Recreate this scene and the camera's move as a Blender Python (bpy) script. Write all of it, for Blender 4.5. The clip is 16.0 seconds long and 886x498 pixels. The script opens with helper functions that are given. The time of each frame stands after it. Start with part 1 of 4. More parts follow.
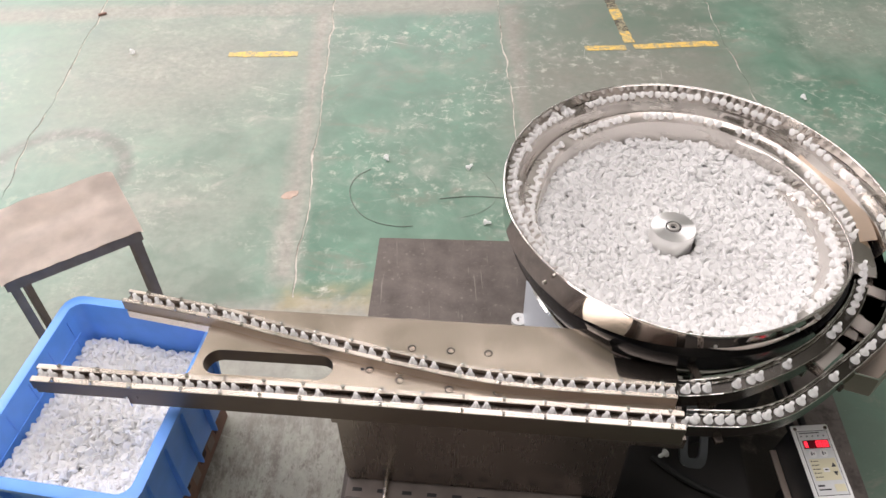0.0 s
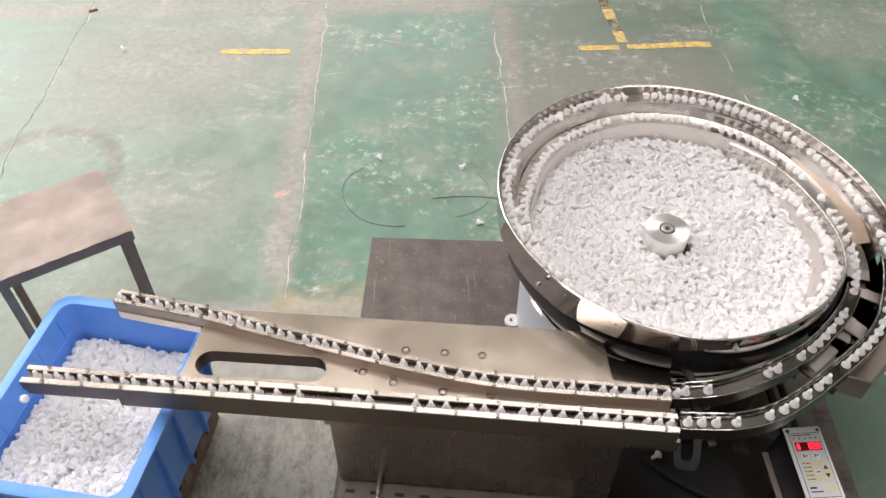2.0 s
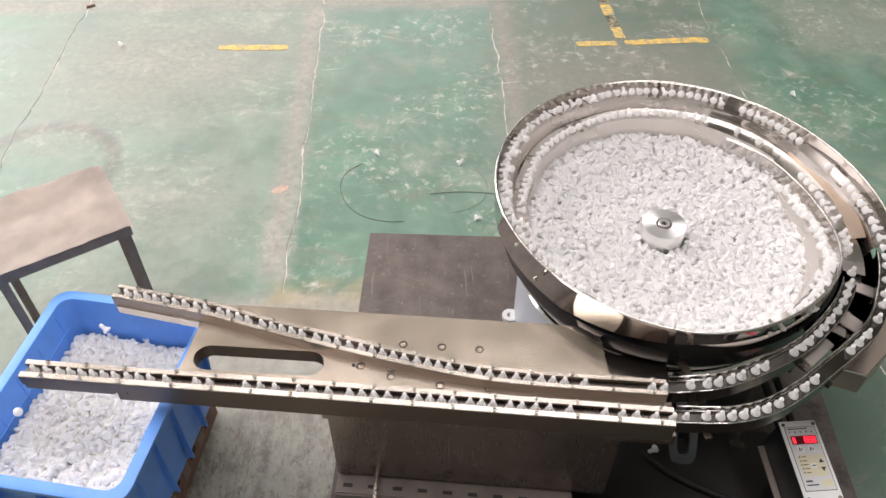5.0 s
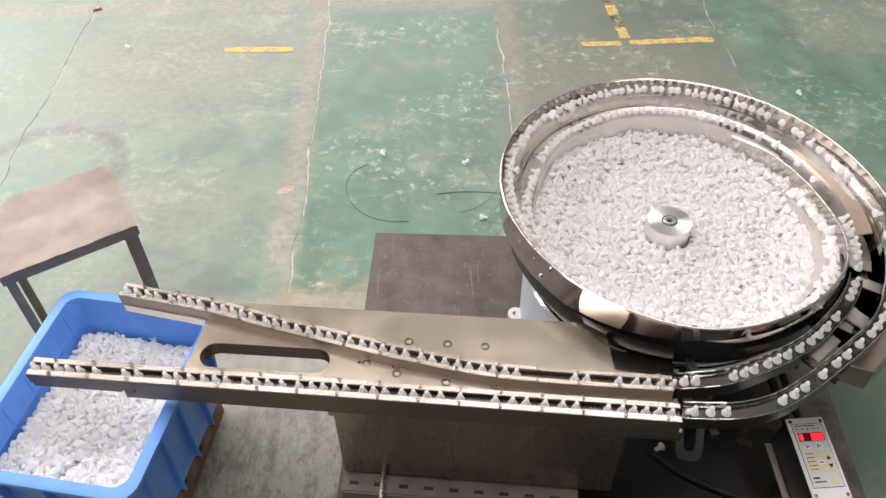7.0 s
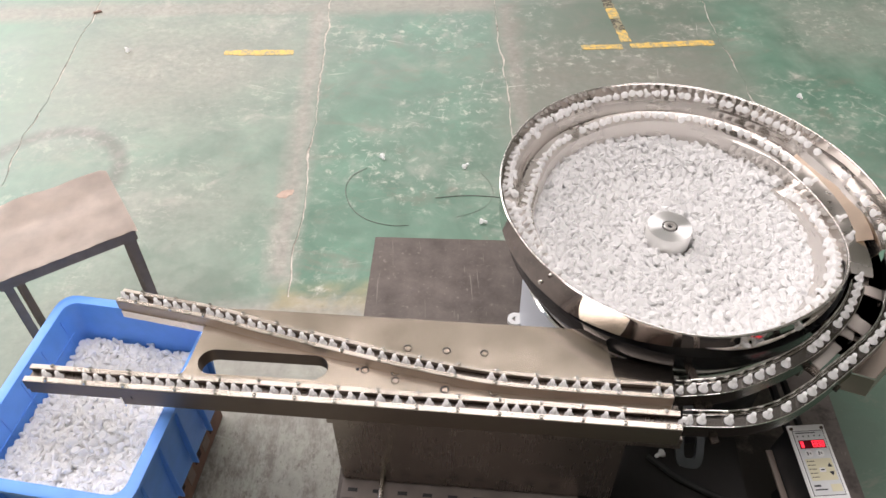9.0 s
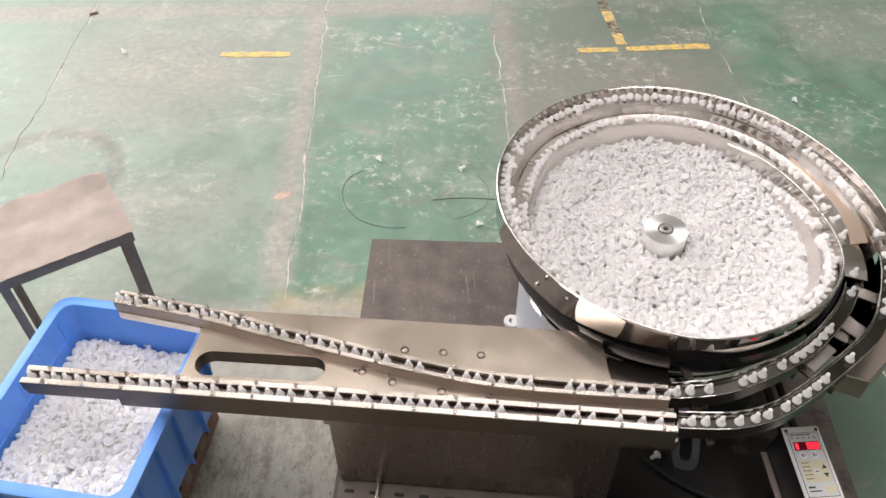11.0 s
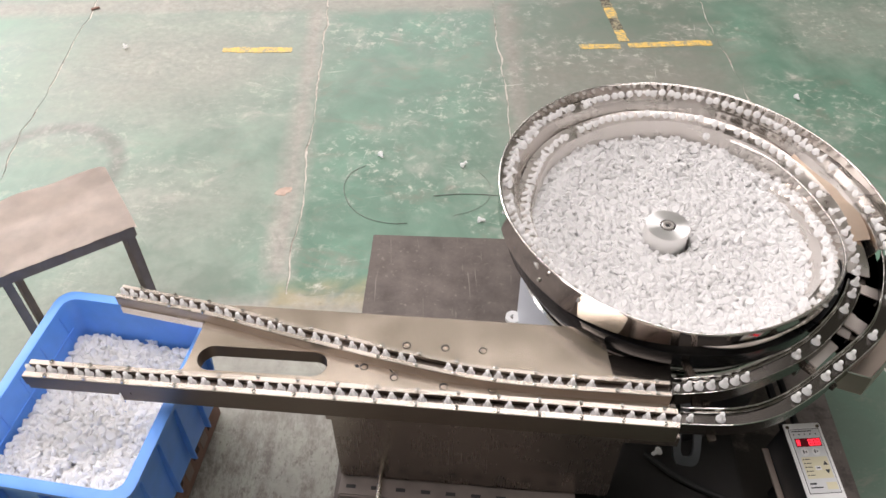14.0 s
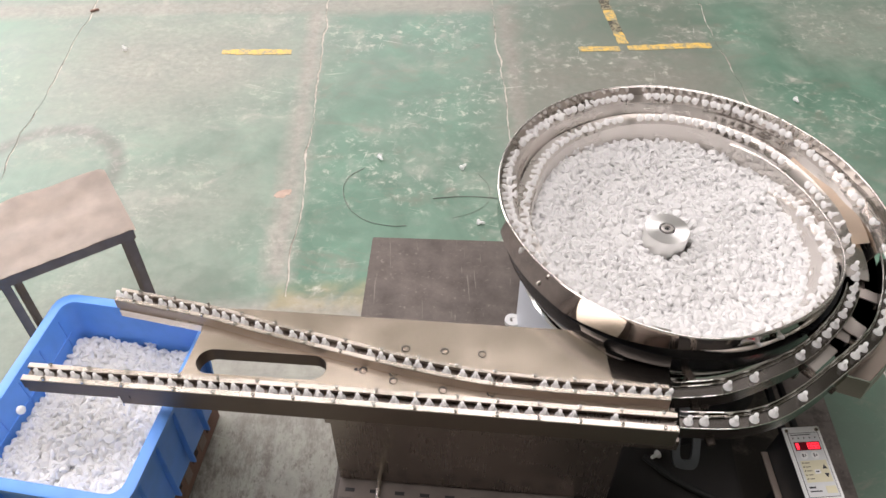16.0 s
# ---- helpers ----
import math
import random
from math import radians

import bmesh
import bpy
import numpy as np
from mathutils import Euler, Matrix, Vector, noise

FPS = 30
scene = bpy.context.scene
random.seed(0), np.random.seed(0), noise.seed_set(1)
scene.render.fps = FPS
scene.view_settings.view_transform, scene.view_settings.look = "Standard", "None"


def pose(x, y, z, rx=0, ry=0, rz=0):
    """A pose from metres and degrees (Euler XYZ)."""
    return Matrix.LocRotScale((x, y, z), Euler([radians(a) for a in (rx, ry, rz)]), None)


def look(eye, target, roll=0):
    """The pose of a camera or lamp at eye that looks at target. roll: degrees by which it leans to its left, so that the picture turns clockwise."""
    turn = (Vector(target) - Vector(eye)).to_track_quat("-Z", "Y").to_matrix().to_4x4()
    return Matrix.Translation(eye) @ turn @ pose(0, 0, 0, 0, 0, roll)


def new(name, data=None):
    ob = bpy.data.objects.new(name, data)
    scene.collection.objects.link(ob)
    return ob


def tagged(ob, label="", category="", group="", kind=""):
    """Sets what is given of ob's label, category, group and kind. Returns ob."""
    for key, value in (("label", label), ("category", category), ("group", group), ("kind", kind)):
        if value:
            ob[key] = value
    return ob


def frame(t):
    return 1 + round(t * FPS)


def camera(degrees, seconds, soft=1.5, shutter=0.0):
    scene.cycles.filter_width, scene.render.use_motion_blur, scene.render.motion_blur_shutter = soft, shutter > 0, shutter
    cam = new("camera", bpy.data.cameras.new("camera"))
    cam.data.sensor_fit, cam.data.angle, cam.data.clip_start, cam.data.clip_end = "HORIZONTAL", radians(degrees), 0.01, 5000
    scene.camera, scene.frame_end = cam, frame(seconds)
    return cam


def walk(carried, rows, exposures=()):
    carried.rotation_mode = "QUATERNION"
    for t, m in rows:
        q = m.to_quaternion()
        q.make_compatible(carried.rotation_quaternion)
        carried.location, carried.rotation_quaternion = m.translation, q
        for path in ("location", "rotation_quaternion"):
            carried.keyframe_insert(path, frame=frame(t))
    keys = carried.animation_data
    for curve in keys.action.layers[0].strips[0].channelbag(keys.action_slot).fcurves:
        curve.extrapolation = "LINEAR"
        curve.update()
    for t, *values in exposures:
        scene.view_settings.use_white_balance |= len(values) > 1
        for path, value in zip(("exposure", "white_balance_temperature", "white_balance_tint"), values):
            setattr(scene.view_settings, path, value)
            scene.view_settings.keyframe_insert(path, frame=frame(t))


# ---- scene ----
cam = camera(58.6, 16.0)
PATH = [
    (0, (0.006, 0.06, 1.387), (0.025, 1.461, -0.04), -0.9),
    (0.5, (0.007, 0.061, 1.386), (0.028, 1.462, -0.042), -0.8),
    (1, (0.007, 0.06, 1.384), (0.032, 1.461, -0.043), -0.6),
    (1.5, (0.003, 0.063, 1.385), (0.035, 1.462, -0.044), -0.3),
    (2, (0.001, 0.068, 1.388), (0.043, 1.464, -0.044), -0.0),
    (2.5, (0.005, 0.067, 1.388), (0.053, 1.461, -0.045), 0.2),
    (3, (0.007, 0.068, 1.386), (0.058, 1.461, -0.048), 0.3),
    (3.5, (0.001, 0.068, 1.388), (0.055, 1.459, -0.048), 0.4),
    (4, (0.003, 0.067, 1.389), (0.054, 1.456, -0.049), 0.3),
    (6.5, (0.003, 0.056, 1.387), (0.037, 1.45, -0.047), -0.4),
    (7, (0.004, 0.054, 1.383), (0.034, 1.451, -0.048), -0.6),
    (7.5, (0.008, 0.053, 1.385), (0.038, 1.451, -0.046), -0.6),
    (8, (0.009, 0.057, 1.385), (0.038, 1.454, -0.045), -0.7),
    (8.5, (0.009, 0.061, 1.386), (0.036, 1.458, -0.044), -0.7),
    (9, (0.007, 0.064, 1.384), (0.035, 1.463, -0.045), -0.6),
    (11.5, (0.004, 0.059, 1.388), (0.045, 1.461, -0.038), -0.1),
    (12, (0.004, 0.056, 1.386), (0.042, 1.458, -0.04), -0.2),
    (12.5, (0.005, 0.056, 1.384), (0.04, 1.458, -0.042), -0.2),
    (13, (0.003, 0.058, 1.385), (0.038, 1.458, -0.043), -0.2),
    (13.5, (0.001, 0.06, 1.384), (0.038, 1.458, -0.045), -0.1),
    (14, (0.001, 0.06, 1.386), (0.04, 1.456, -0.045), 0.0),
    (14.5, (0.006, 0.062, 1.381), (0.043, 1.46, -0.049), -0.0),
    (15, (0.005, 0.063, 1.388), (0.044, 1.458, -0.045), 0.1),
    (15.5, (0.003, 0.066, 1.388), (0.042, 1.461, -0.044), 0.1),
    (16, (0.001, 0.063, 1.388), (0.042, 1.461, -0.041), 0.1),
]
walk(cam, [(t, look(eye, target, roll)) for t, eye, target, roll in PATH])

# ---- world, sun, large lights ----
world = bpy.data.worlds.new("world")
scene.world = world
world.use_nodes = True
wn = world.node_tree
sky = wn.nodes.new("ShaderNodeTexSky")
sky.sky_type = "NISHITA"
sky.sun_disc = False
sky.sun_elevation, sky.sun_rotation = radians(40), radians(-70)
wn.links.new(sky.outputs[0], wn.nodes["Background"].inputs[0])
wn.nodes["Background"].inputs[1].default_value = 0.05
sun_data = bpy.data.lights.new("sun", "SUN")
sun_data.energy, sun_data.angle, sun_data.color = 1.0, radians(12), (1.0, 0.96, 0.9)
sun = new("sun", sun_data)
sun.matrix_world = look((-8, 3, 7), (0, 1, 0))


def area_lamp(name, m, sx, sy, watts, colour):
    d = bpy.data.lights.new(name, "AREA")
    d.shape, d.size, d.size_y, d.energy, d.color = "RECTANGLE", sx, sy, watts, colour
    ob = new(name, d)
    ob.matrix_world = m
    return ob


# daylight in the openings of the hall
area_lamp("window_light_west", look((-4.9, 4.2, 2.9), (0.0, 1.4, 0.2)), 5.6, 2.4, 290, (1.0, 0.92, 0.915))
area_lamp("window_light_north", look((-1.5, 7.9, 3.0), (0.0, 1.2, 0.2)), 5.6, 2.4, 140, (1.0, 0.92, 0.915))
area_lamp("roof_light", look((-0.5, 1.4, 4.93), (-0.5, 1.4, 0)), 5.0, 3.6, 308, (1.0, 0.92, 0.915))

# ---- materials ----


class Nodes:
    """A small node-material builder."""

    def __init__(self, name, colour=(0.8, 0.8, 0.8), rough=0.5, metal=0.0):
        self.m = bpy.data.materials.new(name)
        self.m.use_nodes = True
        self.t = self.m.node_tree
        self.b = self.t.nodes["Principled BSDF"]
        self.b.inputs["Base Color"].default_value = (*colour, 1)
        self.b.inputs["Roughness"].default_value = rough
        self.b.inputs["Metallic"].default_value = metal
        self.geo = self.t.nodes.new("ShaderNodeTexCoord")

    def link(self, a, b):
        self.t.links.new(a, b)
        return self

    def mapped(self, sx=1, sy=1, sz=1, src="Object"):
        mp = self.t.nodes.new("ShaderNodeMapping")
        mp.inputs["Scale"].default_value = (sx, sy, sz)
        self.link(self.geo.outputs[src], mp.inputs[0])
        return mp.outputs[0]

    def noise(self, scale, detail=4, rough=0.55, vec=None, distort=0.0):
        n = self.t.nodes.new("ShaderNodeTexNoise")
        n.inputs["Scale"].default_value = scale
        n.inputs["Detail"].default_value = detail
        n.inputs["Roughness"].default_value = rough
        n.inputs["Distortion"].default_value = distort
        self.link(vec or self.geo.outputs["Object"], n.inputs["Vector"])
        return n.outputs["Fac"]

    def ramp(self, fac, stops):
        r = self.t.nodes.new("ShaderNodeValToRGB")
        el = r.color_ramp.elements
        while len(el) < len(stops):
            el.new(0.5)
        for e, (p, c) in zip(el, stops):
            e.position = p
            e.color = (*c, 1) if len(c) == 3 else c
        self.link(fac, r.inputs[0])
        return r.outputs[0]

    def grey(self, fac, a, b, lo=0.0, hi=1.0):
        r = self.t.nodes.new("ShaderNodeMapRange")
        for k, v in zip(("From Min", "From Max", "To Min", "To Max"), (a, b, lo, hi)):
            r.inputs[k].default_value = v
        self.link(fac, r.inputs[0])
        return r.outputs[0]

    def mix(self, fac, a, b, mode="MIX"):
        x = self.t.nodes.new("ShaderNodeMix")
        x.data_type, x.blend_type = "RGBA", mode
        for s, v in ((0, fac), (6, a), (7, b)):
            if isinstance(v, (int, float)):
                x.inputs[s].default_value = v
            elif isinstance(v, tuple):
                x.inputs[s].default_value = (*v, 1)
            else:
                self.link(v, x.inputs[s])
        return x.outputs[2]

    def math(self, op, a, b=0.0):
        x = self.t.nodes.new("ShaderNodeMath")
        x.operation = op
        for s, v in ((0, a), (1, b)):
            if isinstance(v, (int, float)):
                x.inputs[s].default_value = v
            else:
                self.link(v, x.inputs[s])
        return x.outputs[0]

    def bump(self, h, strength=0.2, dist=0.002):
        b = self.t.nodes.new("ShaderNodeBump")
        b.inputs["Strength"].default_value = strength
        b.inputs["Distance"].default_value = dist
        self.link(h, b.inputs["Height"])
        self.link(b.outputs[0], self.b.inputs["Normal"])
        return self

    def set(self, name, out):
        self.link(out, self.b.inputs[name])
        return self


def plain(name, colour, rough=0.5, metal=0.0, vary=0.12, scale=60, bump=0.08, rough_vary=0.12):
    n = Nodes(name, colour, rough, metal)
    f = n.noise(scale, 5)
    g = n.noise(scale * 0.12, 3)
    dark = tuple(c * (1 - vary) for c in colour)
    light = tuple(min(1, c * (1 + vary * 0.6)) for c in colour)
    n.set("Base Color", n.mix(n.grey(n.mix(0.5, f, g), 0.35, 0.65), dark, light))
    n.set("Roughness", n.grey(g, 0.3, 0.7, max(0.03, rough - rough_vary), rough + rough_vary))
    n.bump(f, bump, 0.001)
    return n.m


def brushed(name, colour, rough, along=(2, 90, 90), smudge=0.1, grain=1.0):
    n = Nodes(name, colour, rough, 1.0)
    streak = n.noise(6, 4, 0.6, n.mapped(*along))
    cloud = n.noise(7, 4, 0.6)
    dark = tuple(c * 0.92 for c in colour)
    n.set("Base Color", n.mix(n.grey(cloud, 0.3, 0.7), dark, colour))
    r = n.math("ADD", n.grey(streak, 0.3, 0.7, -0.025 * grain, 0.03 * grain), n.grey(cloud, 0.3, 0.7, rough - smudge * 0.5, rough + smudge))
    n.set("Roughness", r)
    n.bump(streak, 0.025 * grain, 0.0003)
    return n.m


M_STEEL = brushed("brushed_steel", (0.82, 0.71, 0.60), 0.20, (1.2, 60, 60), 0.08, 0.25)
M_RAIL = brushed("rail_steel", (0.86, 0.775, 0.69), 0.25, (3, 60, 60), 0.07, 0.5)
M_POLISH = brushed("polished_steel", (0.69, 0.65, 0.61), 0.10, (3, 3, 30), 0.06, 0.5)
M_MIRROR = brushed("mirror_polished_steel", (0.66, 0.625, 0.59), 0.06, (3, 3, 30), 0.05, 0.3)
M_BEAD = brushed("rim_bead_steel", (0.80, 0.77, 0.74), 0.22, (3, 3, 30), 0.04, 0.3)
M_LEDGE = brushed("worn_ledge_steel", (0.73, 0.69, 0.655), 0.24, (3, 3, 60), 0.14, 2.0)
M_SATIN = brushed("satin_steel", (0.86, 0.82, 0.78), 0.40, (3, 3, 30), 0.05, 0.6)
# outgoing tracks' steel, with shadow and dark reflections put into its colour
M_TRACK_SHADED = brushed("shaded_track_steel", (0.145, 0.132, 0.122), 0.18, (3, 3, 30), 0.08)
# flat strip's steel: its warm reflection is put into a tan colour
M_WARM_REFLECTION = brushed("warm_reflection_steel", (0.74, 0.62, 0.50), 0.46, (2, 30, 30), 0.06)
M_DECK = brushed("dull_grey_steel", (0.58, 0.535, 0.50), 0.38, (3, 3, 30), 0.10)
# rail and plate sides darker than their tops: dim reflections put into the colour
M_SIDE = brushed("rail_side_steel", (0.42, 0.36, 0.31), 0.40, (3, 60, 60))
M_EDGE_SHADED = brushed("shaded_steel_edge", (0.20, 0.16, 0.135), 0.42, (3, 60, 60))
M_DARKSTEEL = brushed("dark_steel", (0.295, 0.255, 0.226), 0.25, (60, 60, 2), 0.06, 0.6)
M_CHROME = plain("chrome", (0.8, 0.78, 0.75), 0.12, 1.0, 0.05, 40, 0.02, 0.05)


def turned():
    """Lathe-turned steel: fine rings, a highlight that fans out from the axis."""
    n = Nodes("turned_steel", (0.92, 0.91, 0.89), 0.42, 1.0)
    n.b.inputs["Anisotropic"].default_value = 0.8
    tan = n.t.nodes.new("ShaderNodeTangent")
    tan.direction_type, tan.axis = "RADIAL", "Z"
    n.link(tan.outputs[0], n.b.inputs["Tangent"])
    n.set("Roughness", n.grey(n.noise(30, 3), 0.3, 0.7, 0.38, 0.46))
    return n.m


M_TURNED = turned()
M_GLOSSBLACK = plain("gloss_black", (0.02, 0.02, 0.022), 0.18, 0, 0.2, 60, 0.02, 0.06)
M_BLACK = plain("black_paint", (0.018, 0.018, 0.02), 0.45, 0, 0.3, 80)
M_GRIME = plain("grimy_iron", (0.012, 0.010, 0.009), 0.55, 0, 0.4, 30, 0.2)
M_BROWN = plain("oily_brown_iron", (0.185, 0.155, 0.138), 0.4, 0, 0.3, 25, 0.15)
M_LOOP = plain("dark_grey_paint", (0.055, 0.06, 0.064), 0.4, 0, 0.25, 40, 0.08)
M_RUBBER = plain("black_rubber", (0.012, 0.012, 0.012), 0.6, 0, 0.3, 90)
M_SKIRT = plain("grey_enamel", (0.55, 0.58, 0.64), 0.35, 0, 0.06, 25, 0.04)


def worn_shaded_plate():
    """Dark steel plate with oily stains, dust, scuffs and painted shade round the drive."""
    n = Nodes("worn_shaded_plate", (0.08, 0.07, 0.06), 0.5)
    cloud, mid, fine = n.noise(5, 5, 0.65), n.noise(19, 6, 0.7), n.noise(90, 4, 0.6)
    col = n.mix(n.grey(n.mix(0.5, cloud, mid), 0.38, 0.62), (0.062, 0.05, 0.044), (0.135, 0.112, 0.098))
    col = n.mix(n.math("MULTIPLY", n.grey(fine, 0.60, 0.70), n.grey(cloud, 0.42, 0.58, 0.0, 0.5)), col, (0.27, 0.24, 0.21))
    hair = n.noise(4, 1.5, 0.5, n.mapped(30, 2, 1), 0.6)
    col = n.mix(n.math("MULTIPLY", n.grey(hair, 0.68, 0.74), 0.35), col, (0.30, 0.27, 0.24))
    # shade under the table and drive, put into the plate's colour
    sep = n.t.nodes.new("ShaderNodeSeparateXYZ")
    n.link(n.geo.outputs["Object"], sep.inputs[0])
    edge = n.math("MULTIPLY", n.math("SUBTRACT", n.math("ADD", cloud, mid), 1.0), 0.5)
    drive_shade = n.math("MULTIPLY", n.grey(n.math("ADD", sep.outputs[0], edge), 0.12, 0.22), n.grey(n.math("ADD", sep.outputs[1], edge), 1.02, 0.92))
    drive_shade = n.math("MULTIPLY", drive_shade, n.grey(n.math("ADD", sep.outputs[0], edge), 0.80, 0.70))
    col = n.mix(n.math("MULTIPLY", drive_shade, 0.88), col, (0.016, 0.012, 0.010))
    n.set("Base Color", col)
    n.set("Roughness", n.grey(mid, 0.3, 0.7, 0.34, 0.62))
    n.bump(mid, 0.2, 0.002)
    return n.m


M_BASE = worn_shaded_plate()


def cap_plastic():
    """Milky white plastic that lets some light through."""
    n = Nodes("white_plastic", (0.93, 0.925, 0.915), 0.6)
    n.b.inputs["Specular IOR Level"].default_value = 0.15
    f = n.noise(90, 3)
    n.set("Base Color", n.mix(n.grey(f, 0.3, 0.7), (0.935, 0.93, 0.923), (0.965, 0.96, 0.953)))
    through_light = n.t.nodes.new("ShaderNodeBsdfTranslucent")
    through_light.inputs["Color"].default_value = (0.98, 0.977, 0.972, 1)
    both = n.t.nodes.new("ShaderNodeMixShader")
    both.inputs[0].default_value = 0.64
    n.link(n.b.outputs[0], both.inputs[1]).link(through_light.outputs[0], both.inputs[2])
    n.link(both.outputs[0], n.t.nodes["Material Output"].inputs["Surface"])
    return n.m


M_CAP = cap_plastic()
M_BLUE = plain("blue_plastic", (0.135, 0.35, 0.88), 0.42, 0, 0.10, 30, 0.05, 0.1)
M_PANEL = plain("panel_grey", (0.74, 0.74, 0.73), 0.4, 0, 0.04, 60, 0.02)
M_FACE = plain("panel_face", (0.62, 0.63, 0.63), 0.35, 0, 0.04, 60, 0.02)
M_CREAM = plain("panel_cream", (0.66, 0.62, 0.44), 0.4, 0, 0.05, 60, 0.02)
M_INK = plain("ink", (0.03, 0.03, 0.035), 0.5, 0, 0.1, 60)
M_STOOL = plain("stool_steel", (0.62, 0.53, 0.465), 0.42, 0.15, 0.22, 22, 0.12, 0.15)
M_STOOLLEG = plain("stool_leg_steel", (0.33, 0.275, 0.235), 0.5, 0.0, 0.3, 30, 0.12, 0.15)
M_CARTON = plain("carton_board", (0.22, 0.13, 0.10), 0.8, 0, 0.25, 30, 0.15)
M_PRINT = plain("carton_print", (0.05, 0.03, 0.03), 0.75, 0, 0.3, 40, 0.1)
M_PRINTLIGHT = plain("carton_print_pale", (0.26, 0.20, 0.17), 0.75, 0, 0.2, 40, 0.1)
M_WALL = plain("wall_paint", (0.42, 0.41, 0.39), 0.8, 0, 0.1, 8, 0.1)
M_CEIL = plain("ceiling_paint", (0.36, 0.335, 0.30), 0.8, 0, 0.12, 6, 0.1)
M_WIRE = plain("dark_wire", (0.22, 0.24, 0.215), 0.4, 0.4, 0.2, 60)


def crack():
    n = Nodes("crack_dirt", (0.3, 0.26, 0.22), 0.85)
    f = n.mix(0.5, n.noise(5, 4, 0.6), n.noise(38, 4, 0.6))
    n.set("Base Color", n.ramp(f, [(0.36, (0.10, 0.085, 0.07)), (0.42, (0.34, 0.30, 0.26)), (0.52, (0.60, 0.56, 0.50))]))
    n.bump(f, 0.3, 0.002)
    return n.m


M_CRACK = crack()
M_RUST = plain("orange_mark", (0.46, 0.345, 0.28), 0.7, 0, 0.2, 70, 0.1)


def glow(name, colour, strength):
    n = Nodes(name, colour, 0.4)
    n.b.inputs["Emission Color"].default_value = (*colour, 1)
    n.b.inputs["Emission Strength"].default_value = strength
    return n.m


M_RED = glow("red_display", (1.0, 0.03, 0.06), 1.6)
M_REDDARK = plain("display_window", (0.16, 0.012, 0.02), 0.25, 0, 0.1, 60)


def floor_paint(name, green, chalky):
    """Worn green floor paint: paint, areas rubbed down to the concrete, chips, scratches, dust, some painted light and
    shade.
    """
    n = Nodes(name, green, 0.45)
    sep = n.t.nodes.new("ShaderNodeSeparateXYZ")
    n.link(n.geo.outputs["Object"], sep.inputs[0])
    big = n.noise(1.7, 5, 0.6, None, 0.4)
    mid = n.noise(7, 6, 0.62, None, 0.5)
    edge = n.noise(16, 5, 0.65)
    fine = n.noise(46, 5, 0.65)
    dust = n.noise(170, 3, 0.6)
    ragged = n.math("MULTIPLY", n.math("SUBTRACT", n.math("ADD", edge, n.math("MULTIPLY", mid, 1.2)), 1.1), 0.16)

    def region(x0, x1, y0, y1, soft):
        out = None
        for axis, a, sign in ((0, x0, 1), (0, x1, -1), (1, y0, 1), (1, y1, -1)):
            d = n.math("ADD", n.math("MULTIPLY", n.math("SUBTRACT", sep.outputs[axis], a), sign), n.math("MULTIPLY", ragged, min(1.0, soft * 9)))
            v = n.grey(d, -soft, soft)
            out = v if out is None else n.math("MULTIPLY", out, v)
        return out

    concrete = n.mix(n.grey(fine, 0.3, 0.7), (0.27, 0.235, 0.21), (0.42, 0.375, 0.34))
    paint = n.mix(n.grey(mid, 0.35, 0.7), tuple(c * 0.82 for c in green), tuple(min(1, c * 1.22) for c in green))
    paint = n.mix(n.grey(big, 0.45, 0.7, 0.0, 0.35), paint, (0.24, 0.25, 0.22))
    worn = n.grey(n.math("ADD", n.math("MULTIPLY", big, 0.7), n.math("MULTIPLY", mid, 0.5)), 0.64, 0.84, 0.0, 0.6)
    for x0, x1, y0, y1, soft, much in ((-0.395, -0.327, 1.32, 2.62, 0.028, 0.75), (0.246, 0.318, 1.4, 2.62, 0.028, 0.75), (-3.5, 0.26, 2.57, 2.68, 0.03, 0.7), (-0.75, 0.3, -0.2, 1.27, 0.03, 0.74),
                                       (0.258, 0.95, 1.5, 2.32, 0.16, 0.6), (-1.165, -0.40, 1.95, 2.62, 0.25, 0.6), (-0.95, -0.42, 1.45, 1.75, 0.16, 0.45), (-1.0, -0.45, 1.0, 1.4, 0.16, 0.45), (1.2, 2.2, 2.2, 2.62, 0.1, 0.4)):
        worn = n.math("MAXIMUM", worn, n.math("MULTIPLY", region(x0, x1, y0, y1, soft), n.grey(mid, 0.25, 0.5, much * 0.7, much)))
    col = n.mix(worn, paint, concrete)
    oily = n.math("MULTIPLY", region(0.262, 0.97, 1.3, 2.9, 0.07), n.grey(mid, 0.3, 0.6, 0.3, 0.6))
    col = n.mix(oily, col, (0.17, 0.165, 0.14))
    # pale dust, also brightened to make up for light missing beside the plate
    dust_lift = n.math("MULTIPLY", region(-0.75, 0.3, -0.2, 1.15, 0.08), n.grey(n.noise(5, 5, 0.65, None, 0.6), 0.36, 0.56, 0.08, 0.5))
    col = n.mix(dust_lift, col, (0.40, 0.41, 0.345))
    # traffic dirt on the near concrete and a yellowed seam beside it
    grime = n.math("MULTIPLY", region(-0.75, 0.3, -0.2, 0.98, 0.14), n.math("MAXIMUM", n.grey(n.noise(13, 8, 0.82, n.mapped(1, 0.4, 1)), 0.46, 0.56, 0.0, 0.8), n.grey(n.noise(75, 4, 0.7, n.mapped(1, 0.5, 1)), 0.55, 0.64, 0.0, 0.75)))
    col = n.mix(grime, col, (0.14, 0.118, 0.103))
